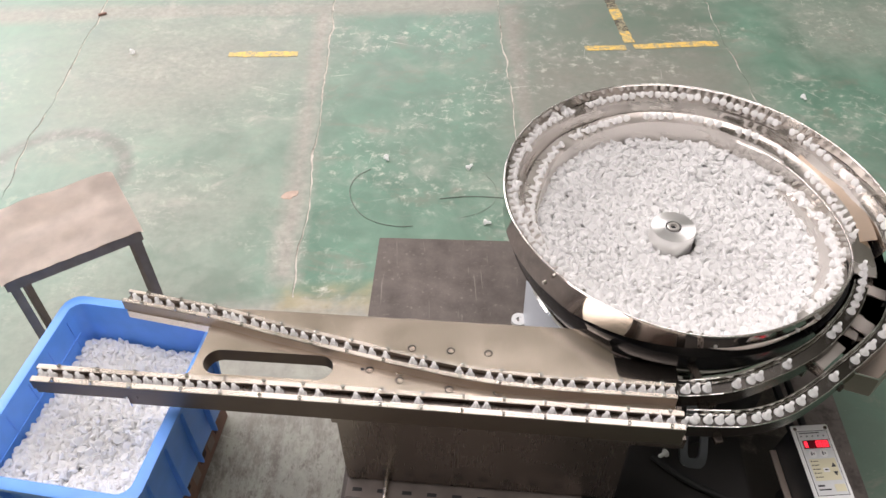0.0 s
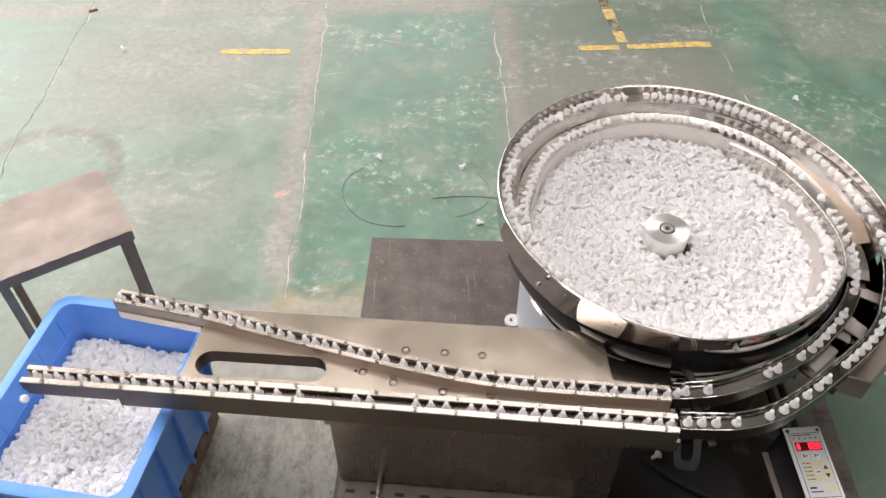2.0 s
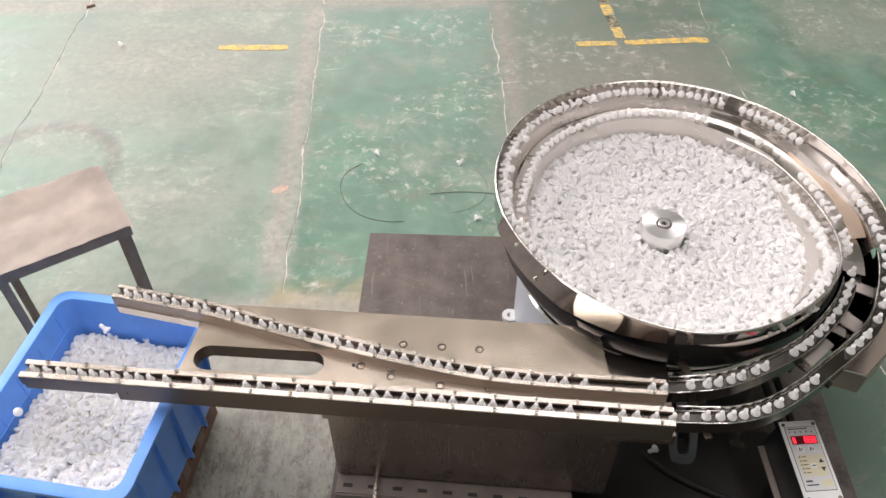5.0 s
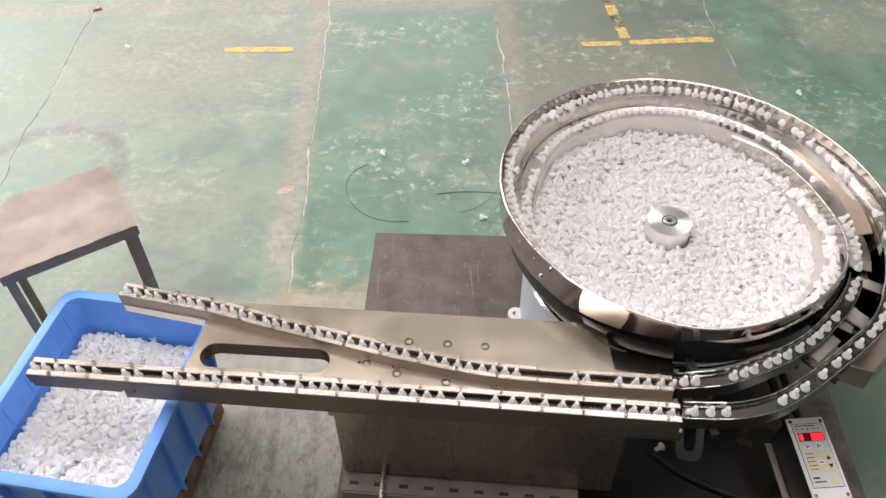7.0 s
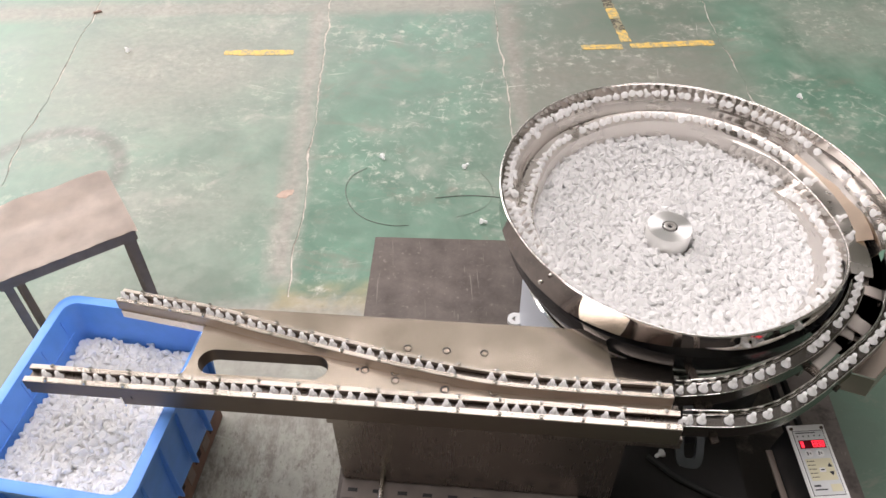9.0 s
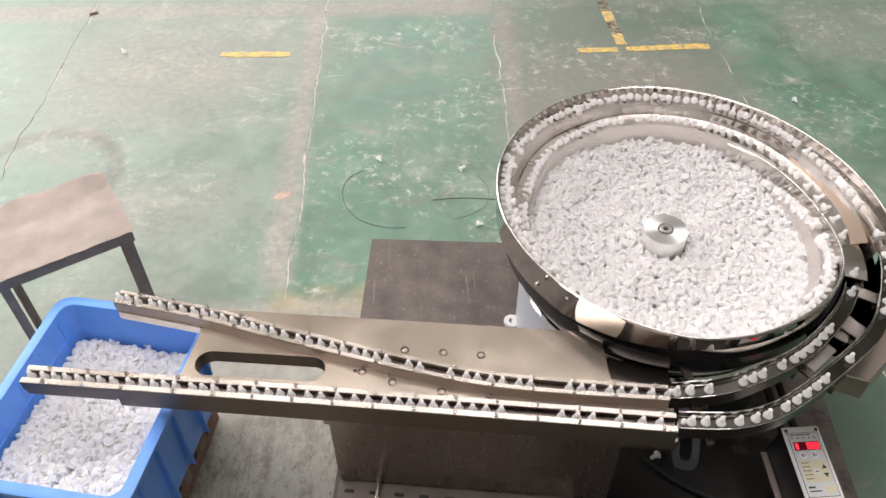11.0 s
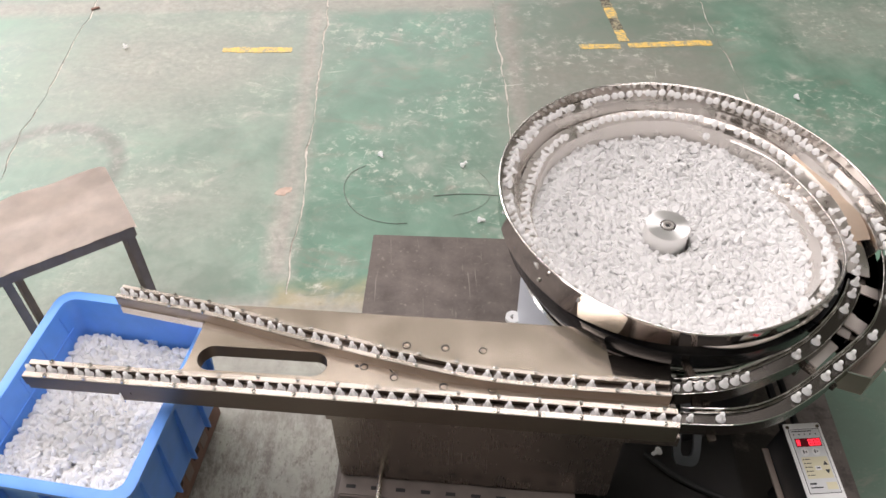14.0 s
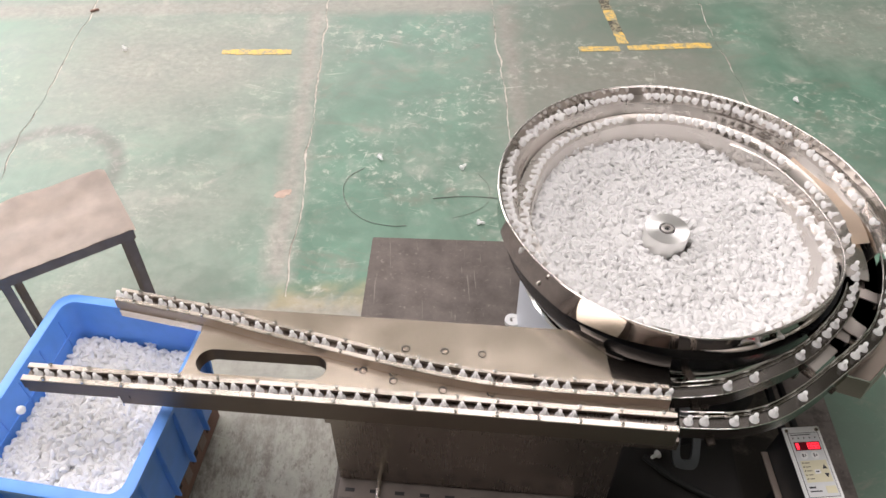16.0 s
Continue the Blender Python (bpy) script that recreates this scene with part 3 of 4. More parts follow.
# ---- feeder bowl ----
def build_bowl():
    bowl = thing("feeder_bowl", "polished stainless steel spiral feeder bowl on its drive", "feeder bowl", m=None)
    line = wall_line()
    # spiral wall, a thin sheet with a rolled top
    b = bmesh.new()
    rings = []
    for t, r, z in line:
        low = float(np.interp(-t, (-52, 15, 30, 60, 95, 118, 140), (z - 0.045, z - 0.045, 0.432, 0.438, 0.434, 0.412, 0.398)))
        prof = [(r - 0.0012, low), (r - 0.0012, z - 0.003), (r - 0.0018, z), (r + 0.0012, z + 0.001), (r + 0.0028, z), (r + 0.0018, z - 0.003), (r + 0.0012, low)]
        rings.append([b.verts.new(polar(t, q, h)) for q, h in prof])
    for a, c in zip(rings, rings[1:]):
        for j in range(7):
            b.faces.new((a[j], a[(j + 1) % 7], c[(j + 1) % 7], c[j]))
    b.faces.new(rings[0])
    b.faces.new(rings[-1][::-1])
    sheet = part("spiral_wall", b, M_MIRROR, bowl, "polished spiral outer wall", 40)
    b = tube([polar(t, r + 0.0006, z + 0.0008) for t, r, z in line], 0.0014, 8)
    part("rim_bead", b, M_BEAD, sheet, "bright rounded rim of the bowl wall", 60)

    # stepped ledges that carry the caps
    def ledge(name, pts, s0, s1, half_in, half_out, skirt, lean):
        path = spline(pts, 0.012)
        path = path[len(path) - int(s0 / 0.012):len(path) - int(s1 / 0.012)]
        # the way runs clockwise, so the right-hand side points to the axis
        b = sweep(path, [(half_in, -0.0005), (half_in + lean, -skirt), (half_in + lean - 0.0015, -skirt), (half_in - 0.0015, -0.002), (-half_out, -0.002), (-half_out, -0.0005)])
        return part(name, b, M_LEDGE, bowl, "", 40)

    ledge("ledge", LANE_B, 2.70, 0.56, 0.013, 0.014, 0.040, 0.014)
    ledge("ledge", LANE_A, 1.72, 0.42, 0.013, 0.022, 0.055, 0.006)
    # shelf that closes the last turn against the wall
    b = bmesh.new()
    last = [(t, r) for t, r, z in line if t < -318]
    lift = [float(np.interp(-t, (318, 345, 365, 378), (0.4370, 0.4348, 0.4325, 0.4290))) for t, r in last]
    vi = [b.verts.new(polar(t, 0.324 + 0.0006 * max(0, -t - 350), h)) for (t, r), h in zip(last, lift)]
    vo = [b.verts.new(polar(t, r - 0.0016, h)) for (t, r), h in zip(last, lift)]
    for k in range(len(vi) - 1):
        b.faces.new((vi[k], vi[k + 1], vo[k + 1], vo[k]))
    bmesh.ops.solidify(b, geom=b.faces[:], thickness=0.0015)
    part("outer_shelf", b, M_LEDGE, bowl, "", 40)
    # wide flat between the lanes on the outgoing side
    b = bmesh.new()
    inner = [polar(t, 0.302, 0.4185) for t in np.arange(30, -16, -3)]
    outer = [polar(t, 0.318 + 0.006 * max(0, (20 - t) / 20), 0.4185 + 0.012) for t in np.arange(30, -16, -3)]
    vi, vo = [b.verts.new(p) for p in inner], [b.verts.new(p) for p in outer]
    for k in range(len(vi) - 1):
        b.faces.new((vi[k], vi[k + 1], vo[k + 1], vo[k]))
    bmesh.ops.solidify(b, geom=b.faces[:], thickness=0.0015)
    part("flat_track", b, M_WARM_REFLECTION, bowl, "broad bare steel track strip", 40)
    # bowl pan
    b = lathe([(0.0, 0.318), (0.10, 0.318), (0.255, 0.325), (0.272, 0.335), (0.272, 0.374), (0.276, 0.374), (0.276, 0.33), (0.262, 0.318), (0.10, 0.305), (0.0, 0.305)], 72, m=Matrix.Translation(AXIS))
    part("pan", b, M_SATIN, bowl, "", 35)
    b = lathe([(0.279, 0.398), (0.299, 0.398), (0.298, 0.372), (0.285, 0.345), (0.262, 0.316), (0.25, 0.310), (0.25, 0.314), (0.279, 0.345)], 72, m=Matrix.Translation(AXIS), closed=True)
    part("pan_cover", b, M_GLOSSBLACK, bowl, "glossy black cover under the bowl", 35)
        # hub nut
    hub_m = Matrix.Translation((CX - 0.004, CY, 0))
    b = lathe([(0.0, 0.318), (0.034, 0.318), (0.040, 0.335), (0.0405, 0.3885), (0.0395, 0.3905), (0.0145, 0.3905), (0.0140, 0.3868), (0.0, 0.3868)], 48, m=hub_m)
    hub = part("hub_nut", b, M_TURNED, bowl, "turned steel hub nut with a socket screw", 30)
    b = lathe([(0.0, 0.3870), (0.0112, 0.3870), (0.0112, 0.3912), (0.0102, 0.3922), (0.0060, 0.3922), (0.0054, 0.3885), (0.0, 0.3885)], 6 * 4, m=hub_m)
    # black discs paint the shade inside the hub's recess and the screw's socket
    part("recess_shade", lathe([(0.0, 0.3866), (0.0138, 0.3866), (0.0138, 0.3871), (0.0, 0.3871)], 32, m=hub_m), M_BLACK, hub, "black disc for the shade in the screw's recess", 30)
    part("socket_shade", lathe([(0.0, 0.3884), (0.0050, 0.3884), (0.0050, 0.3890), (0.0, 0.3890)], 6, m=hub_m), M_BLACK, hub, "black disc for the shade in the hexagon socket", 30)
    part("socket_screw", b, M_SATIN, hub, "socket screw", 30)
    # drive skirt and rings
    b = lathe([(0.0, 0.012), (0.250, 0.012), (0.250, 0.285), (0.245, 0.29), (0.0, 0.29)], 72, m=Matrix.Translation(AXIS))
    part("drive_housing", b, M_BLACK, bowl, "black drive housing", 35)
    b = bmesh.new()
    arc = [(polar(t, 0.2515, 0), polar(t, 0.2585, 0)) for t in np.arange(125, 226, 4)]
    for (p0, q0), (p1, q1) in zip(arc, arc[1:]):
        lo, hi = Vector((0, 0, 0.013)), Vector((0, 0, 0.288))
        for quad in ((q0 + lo, q1 + lo, q1 + hi, q0 + hi), (p0 + lo, p0 + hi, p1 + hi, p1 + lo), (p0 + hi, q0 + hi, q1 + hi, p1 + hi)):
            b.faces.new([b.verts.new(v) for v in quad])
    bmesh.ops.remove_doubles(b, verts=b.verts[:], dist=1e-5)
    part("drive_skirt", b, M_SKIRT, bowl, "pale grey enamelled cover on the drive", 35)
    for z, r in ((0.289, 0.262), (0.300, 0.258)):
        b = lathe([(r - 0.012, z), (r, z), (r + 0.003, z + 0.0035), (r, z + 0.007), (r - 0.012, z + 0.007)], 72, m=Matrix.Translation(AXIS), closed=True)
        part("clamp_ring", b, M_CHROME, bowl, "chrome ring", 35)
    b = lathe([(0.0, 0.285), (0.235, 0.285), (0.235, 0.307), (0.0, 0.307)], 64, m=Matrix.Translation(AXIS))
    part("spring_plate", b, M_DARKSTEEL, bowl, "", 35)
    # small stud on the wall and a lug on the skirt
    b = lathe([(0.0, 0.0), (0.0035, 0.0), (0.0035, 0.006), (0.0, 0.0065)], 12, m=Matrix.Translation(polar(-148, 0.304, 0.43)) @ Euler((0, radians(90), radians(-148))).to_matrix().to_4x4())
    part("stud", b, M_CHROME, bowl, "", 40)
    m = Matrix.Translation(polar(-182, 0.268, 0.12))
    b = lathe([(0.006, 0), (0.016, 0), (0.016, 0.008), (0.006, 0.008)], 20, m=m, closed=True)
    box_bm(0, 0.02, -0.012, 0.012, 0.001, 0.007, bm=b, m=m)
    part("lug", b, M_PANEL, bowl, "pale lifting lug with a hole", 40)

    # outgoing tracks: floor strip, low outer lip, inner guard
    def outlet(name, pts, s0, guard):
        last = Vector(pts[-1])
        path = spline(pts[:-1] + [last, last + Vector((-0.0125, 0.0014, -0.0003))], 0.008)
        path = path[len(path) - int(s0 / 0.008):]
        # clockwise way: left is the outer side
        b = sweep(path, [(0.0105, -0.0005), (0.0105, -0.022), (0.009, -0.022), (0.009, -0.0022), (-0.009, -0.0022), (-0.009, -0.024), (-0.0105, -0.024), (-0.0105, 0.0015), (-0.009, 0.0015), (-0.009, -0.0005)])
        ob = part(name, edged(b), [M_TRACK_SHADED, M_TRACK_SHADED], bowl, "polished steel outgoing track", 40)
        for side in (-0.0098, 0.0098):
            b = tube([p + Vector((0, 0, 0.0012)) + off for p, off in zip(path, track_side(path, side))], 0.0009, 6)
            part("track_edge", b, M_CHROME, ob, "bright worn track edge", 60)
        b = sweep(path[: int(len(path) * 0.97)], [(0.0105, -0.0005), (0.0125, -0.0005), (0.0135, guard), (0.0115, guard)])
        part("guard", b, M_POLISH, ob, "", 40)
        b = tube([p + Vector((0, 0, guard + 0.001)) + off for p, off in zip(path, track_side(path, 0.0125))], 0.0012, 6)
        part("wire_edge", b, M_CHROME, ob, "", 60)
        return ob

    outlet("outgoing_track", LANE_A, 0.42, 0.008)
    outlet("outgoing_track", LANE_B, 0.56, 0.008)
    # brackets below the tracks
    for x, y, z0, z1, yaw in ((0.405, 0.75, 0.35, 0.384, 10), (0.40, 0.69, 0.35, 0.382, 8), (0.735, 0.955, 0.38, 0.408, -20), (0.585, 0.762, 0.36, 0.388, 38), (0.655, 0.83, 0.36, 0.392, 48)):
        m = pose(x, y, 0, 0, 0, yaw)
        b = box_bm(-0.006, 0.006, -0.045, 0.035, z0 + (z1 - z0) * 0.75, z1, 0.001, m=m)
        box_bm(-0.006, 0.006, 0.012, 0.018, z0, z1 - 0.002, bm=b, m=m)
        part("track_bracket", b, M_DARKSTEEL, bowl, "", 30)
    # bent steel guide plates between the outgoing lanes
    for x, y, z, yaw, sx, sy in ((0.664, 0.840, 0.398, 58, 0.058, 0.030), (0.612, 0.787, 0.392, 38, 0.062, 0.022), (0.726, 0.900, 0.404, 68, 0.024, 0.040), (0.676, 0.838, 0.402, 48, 0.030, 0.042)):
        m = pose(x, y, z, 10, 0, yaw)
        b = box_bm(-sx / 2, sx / 2, -sy / 2, sy / 2, -0.0015, 0.0015, 0.0006, m=m)
        box_bm(-sx / 2, sx / 2, -sy / 2, -sy / 2 + 0.003, -0.014, -0.0012, bm=b, m=m)
        part("guide_plate", b, M_DECK, bowl, "small bent steel guide plate", 30)
    # dark deck under the outgoing lanes
    b = bmesh.new()
    ring_in = [b.verts.new(polar(t, 0.290, 0.386)) for t in np.arange(40, -58, -3)]
    ring_out = [b.verts.new(polar(t, 0.352 if t > 0 else 0.352 - 0.0002 * t, 0.386)) for t in np.arange(40, -58, -3)]
    for k in range(len(ring_in) - 1):
        b.faces.new((ring_in[k], ring_in[k + 1], ring_out[k + 1], ring_out[k]))
    bmesh.ops.solidify(b, geom=b.faces[:], thickness=0.003)
    part("track_deck", b, M_DECK, bowl, "dark steel deck under the outgoing lanes", 30)
    # overflow chute that returns stray caps
    q = [(0.616, 0.757), (0.667, 0.735), (0.715, 0.775), (0.800, 0.862), (0.838, 0.945), (0.790, 0.955), (0.745, 0.885), (0.69, 0.82)]
    b = prism(q, 0.353, 0.355)
    add_bm(b, sweep([Vector((x, y, 0.353)) for x, y in q[:6]], [(0.0, 0.0), (0.0, 0.042), (0.0016, 0.042), (0.0016, 0.0)]))
    part("overflow_chute", b, M_SIDE, bowl, "bent sheet-steel overflow chute", 30)
    b = tube([Vector((x, y, 0.3955)) for x, y in q[:6]], 0.0014, 6)
    part("chute_edge", b, M_CHROME, bowl, "bright worn edge of the chute", 60)
    # sorting strips in the outer turn
    for th0, th1, r, z in ((62, 36, 0.309, 0.441), (56, 30, 0.268, 0.424)):
        path = [polar(t, r, z) for t in np.linspace(th0, th1, 14)]
        b = sweep(path, [(0.0015, -0.012), (0.0015, 0.002), (-0.0012, 0.002), (-0.0012, -0.012)])
        part("sorting_strip", b, M_LEDGE, bowl, "", 30)
    return bowl


def track_side(path, d):
    for i, p in enumerate(path):
        q = path[min(i + 1, len(path) - 1)] - path[max(i - 1, 0)]
        yield Vector((q.y, -q.x, 0)).normalized() * d


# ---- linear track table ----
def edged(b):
    """Gives upright faces the second material; on rails and plate it paints shade."""
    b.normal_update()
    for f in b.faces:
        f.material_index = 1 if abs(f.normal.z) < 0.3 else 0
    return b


def screw_mesh():
    b = lathe([(0.0, 0.0), (0.0032, 0.0), (0.0032, 0.003), (0.0027, 0.0034), (0.0016, 0.0034), (0.0014, 0.0018), (0.0, 0.0018)], 12)
    return mesh_of("screw", b, M_CHROME, 30)


def build_table():
    table = thing("track_table", "brushed stainless steel table with two cap rails", "feeder table")
    # plate with a rounded cut at the left end and a long slot
    dirx, diry = Vector((0.993, -0.114)), Vector((0.114, 0.993))
    slot = []
    c0, c1 = Vector((-0.339, 0.8095)), Vector((-0.181, 0.7925))
    rr = 0.0232
    for c, a0 in ((c1, -90), (c0, 90)):
        for k in range(13):
            a = radians(a0 + 15 * k)
            slot.append(c + dirx * rr * math.cos(a) + diry * rr * math.sin(a))
    out = [(0.357, 0.656), (-0.468, 0.7535), (-0.468, 0.788), (-0.402, 0.7805), (-0.388, 0.783), (-0.381, 0.792), (-0.377, 0.806), (-0.3655, 0.868), (-0.3665, 0.884), (-0.375, 0.893), (-0.392, 0.899), (-0.392, 0.920), (-0.30, 0.914), (0.279, 0.850), (0.281, 0.760), (0.358, 0.745)]
    b = prism(out, PLATE_Z - 0.027, PLATE_Z, holes=[[tuple(p) for p in slot]])
    part("plate", edged(b), [M_STEEL, M_EDGE_SHADED], table, "wide brushed steel plate with a long slot", 30)
    screw = screw_mesh()

    def rail(name, pts, in_w, out_w, sides):
        path = [p for p in spline(pts, 0.005) if p.x < 0.359]
        path = path[:-2:4] + path[-1:]
        ob = None
        # left of the way is the near side, right the far side
        for side, w in ((1, in_w), (-1, out_w)):
            a, c = side * 0.0067, side * (0.0058 + w)
            u = side * 0.0022
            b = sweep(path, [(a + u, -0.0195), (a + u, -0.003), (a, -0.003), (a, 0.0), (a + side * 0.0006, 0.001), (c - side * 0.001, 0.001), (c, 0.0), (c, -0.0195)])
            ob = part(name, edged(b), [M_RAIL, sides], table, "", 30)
            n = round(len(path) * 0.02 / 0.062)
            offs = list(track_side(path, side * (0.0062 + w * 0.6)))
            for k in range(n):
                i = int((k + 0.4) * (len(path) - 1) / n)
                shared("screw", screw, ob, Matrix.Translation(path[i] + offs[i] + Vector((0, 0, 0.001))))
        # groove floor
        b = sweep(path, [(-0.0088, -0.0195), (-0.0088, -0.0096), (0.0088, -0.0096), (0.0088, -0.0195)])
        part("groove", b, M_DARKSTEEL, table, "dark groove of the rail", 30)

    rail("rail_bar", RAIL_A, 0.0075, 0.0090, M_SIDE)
    rail("rail_bar", RAIL_B, 0.010, 0.0112, M_EDGE_SHADED)
    # stiffening arm under each free rail end
    b = sweep(spline([(-0.36, 0.8935, 0.385), (-0.434, 0.9135, 0.385), (-0.505, 0.9325, 0.385)], 0.03), [(0.0140, -0.016), (0.0140, 0.0), (-0.0146, 0.0), (-0.0146, -0.016)])
    part("rail_arm", b, M_RAIL, table, "", 30)
    b = sweep([Vector((-0.45, 0.7655, 0.385)), Vector((-0.54, 0.7765, 0.385)), Vector((-0.607, 0.7845, 0.385))], [(0.0155, -0.010), (0.0155, 0.0), (-0.0165, 0.0), (-0.0165, -0.010)])
    part("rail_arm", edged(b), [M_STEEL, M_EDGE_SHADED], table, "", 30)
    # plate screws, each on a flat black disc that paints the sunk hole's shade
    bore = mesh_of("bore_shade", lathe([(0.0, 0.0), (0.0066, 0.0), (0.0066, 0.0004), (0.0, 0.0004)], 18), M_BLACK, 30)
    big = mesh_of("plate_screw", lathe([(0.0, 0.0), (0.0050, 0.0), (0.0050, 0.0008), (0.0044, 0.0014), (0.0022, 0.0014), (0.0020, 0.0006), (0.0, 0.0006)], 16), M_STEEL, 30)
    for x, y in ((0.026, 0.818), (0.085, 0.811), (-0.054, 0.764), (0.094, 0.738), (0.021, 0.745), (-0.035, 0.825), (-0.101, 0.785), (-0.054, 0.779)):
        shared("plate_screw", big, shared("bore_shade", bore, table, Matrix.Translation((x, y, PLATE_Z + 0.0001))), Matrix.Translation((0.0005, -0.0012, 0.0002)))
    # flat black disc standing in for the darkness of the pin hole
    b = lathe([(0.0, 0), (0.003, 0), (0.003, 0.0006), (0, 0.0006)], 12, m=Matrix.Translation((-0.112, 0.787, PLATE_Z)))
    part("pin_hole", b, M_BLACK, table)
    # housing under the plate
    yaw = -6.7
    m = pose(0.07, 0.70, 0, 0, 0, yaw)
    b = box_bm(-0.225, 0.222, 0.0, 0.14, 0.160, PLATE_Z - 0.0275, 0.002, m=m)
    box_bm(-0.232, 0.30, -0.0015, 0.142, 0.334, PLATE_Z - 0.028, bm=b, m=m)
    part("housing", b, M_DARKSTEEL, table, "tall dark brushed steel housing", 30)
    b = box_bm(-0.225, 0.17, -0.035, 0.16, 0.012, 0.157, 0.003, m=m)
    base = part("housing_base", b, M_BROWN, table, "", 30)
    slotm = mesh_of("base_slot", box_bm(-0.008, 0.008, -0.003, 0.003, 0, 0.0012), M_BLACK)
    for k in range(9):
        shared("base_slot", slotm, base, m @ Matrix.Translation((-0.205 + k * 0.042, -0.018, 0.157)))
    b = lathe([(0.0, 0.0), (0.0042, 0.0), (0.0042, 0.16), (0.0036, 0.161), (0.0, 0.161)], 14, m=Matrix.Translation((-0.086, 0.7195, 0.170)) @ Euler((radians(90), 0, radians(-3))).to_matrix().to_4x4())
    part("air_nozzle", b, M_RAIL, table, "thin steel pipe that ends at the housing", 40)
    b = box_bm(-0.0012, 0.0018, -0.0015, 0.0, PLATE_Z - 0.0265, PLATE_Z - 0.0005, m=pose(-0.4665, 0.7495, 0, 0, 0, yaw))
    part("cut_edge", b, M_CHROME, table, "bright cut end of the plate")
    return table


def build_base():
    b = box_bm(-0.16, 0.15, -0.20, 0.10, 0.012, 0.055, 0.004, m=pose(0.420, 0.800, 0, 0, 0, -6))
    tagged(part("mounting_block", b, M_GRIME), "low black mounting block on the base plate", "mounting block")
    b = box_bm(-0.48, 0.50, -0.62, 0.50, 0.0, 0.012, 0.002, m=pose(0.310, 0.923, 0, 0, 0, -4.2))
    tagged(part("base_plate", b, M_BASE), "dark stained steel base plate on the floor, shade painted round the drive", "base plate")


# ---- crate, carton, stool ----
CRATE = pose(-0.549, 0.810, 0, 0, 0, -11)
CW, CL = 0.136, 0.174


def build_crate():
    b = bmesh.new()
    zb, zt, t = 0.115, 0.318, 0.004
    outer_b, outer_t = (CW - 0.014, CL - 0.014), (CW - 0.003, CL - 0.003)

    def ring(hx, hy, z, r=0.022):
        out = []
        for sx, sy, a0 in ((1, 1, 0), (-1, 1, 90), (-1, -1, 180), (1, -1, 270)):
            for k in range(5):
                a = radians(a0 + 22.5 * k)
                out.append(b.verts.new((sx * (hx - r) + r * math.cos(a), sy * (hy - r) + r * math.sin(a), z)))
        return out

    rings = [ring(*outer_b, zb), ring(*outer_t, zt - 0.014), ring(CW + 0.010, CL + 0.010, zt - 0.014, 0.028), ring(CW + 0.012, CL + 0.012, zt - 0.002, 0.030), ring(CW + 0.008, CL + 0.008, zt, 0.028), ring(CW - 0.006, CL - 0.006, zt, 0.022), ring(CW - 0.008, CL - 0.008, zt - 0.004, 0.02), ring(CW - 0.018, CL - 0.018, zb + t, 0.02)]
    for p, q in zip(rings, rings[1:]):
        for k in range(20):
            b.faces.new((p[k], p[(k + 1) % 20], q[(k + 1) % 20], q[k]))
    b.faces.new(rings[0][::-1])
    b.faces.new(rings[-1])
    crate = new("storage_crate", mesh_of("storage_crate", b, M_BLUE, 40))
    crate.matrix_basis = CRATE
    tagged(crate, "blue plastic storage crate half full of white caps", "crate")
    # ribs outside and in
    for sx in (-1, 1):
        for k in range(5):
            y = -0.13 + k * 0.065
            x0, x1 = sorted((sx * (CW - 0.010), sx * (CW + 0.002)))
            part("rib", box_bm(x0, x1, y - 0.002, y + 0.002, zb + 0.01, zt - 0.016, 0.0008), M_BLUE, crate)
            # inner rib that follows the leaning wall
            q = box_bm(-0.0011, 0.0011, y - 0.0016, y + 0.0016, zb + 0.006, zt - 0.012)
            for v in q.verts:
                v.co.x += sx * (CW - 0.018 + 0.010 * (v.co.z - zb) / (zt - zb))
            part("rib", q, M_BLUE, crate)
    for sy in (-1, 1):
        for k in range(3):
            x = -0.08 + k * 0.08
            q = box_bm(x - 0.002, x + 0.002, min(sy * (CL - 0.006), sy * (CL + 0.008)), max(sy * (CL - 0.006), sy * (CL + 0.008)), zb + 0.01, zt - 0.016, 0.0008)
            part("rib", q, M_BLUE, crate)
    for sx in (-1, 1):
        for z in (0.19, 0.26):
            x = sx * (CW - 0.018 + 0.010 * (z - zb) / (zt - zb))
            part("rib", box_bm(x - 0.0014, x + 0.0014, -CL + 0.03, CL - 0.03, z - 0.0016, z + 0.0016), M_BLUE, crate)
    return crate


def pile_height(x, y):
    """Height of the heap in the crate's own plan."""
    return 0.247 - 0.10 * (y + 0.05) + 0.012 * noise.noise((x * 11, y * 11, 8.0)) - 0.10 * max(0, y - 0.12)


def build_pile():
    rng = random.Random(9)
    poses = []
    for layer, (dz, pitch) in enumerate(((-0.008, 0.0108), (-0.001, 0.0098), (0.004, 0.0104))):
        for x, y in hex_spots(rng, -CW + 0.024, CW - 0.024, -CL + 0.024, CL - 0.026, pitch):
            if layer < 2 or rng.random() < 0.8:
                poses.append(tumbled(rng, x, y, pile_height(x, y) + dz + rng.uniform(-0.002, 0.0025)))
    ob = new("caught_caps", pile_mesh("caught_caps", poses))
    ob.matrix_basis = CRATE
    tagged(ob, "heap of small white plastic caps in the blue crate", "plastic caps", kind="stuff")


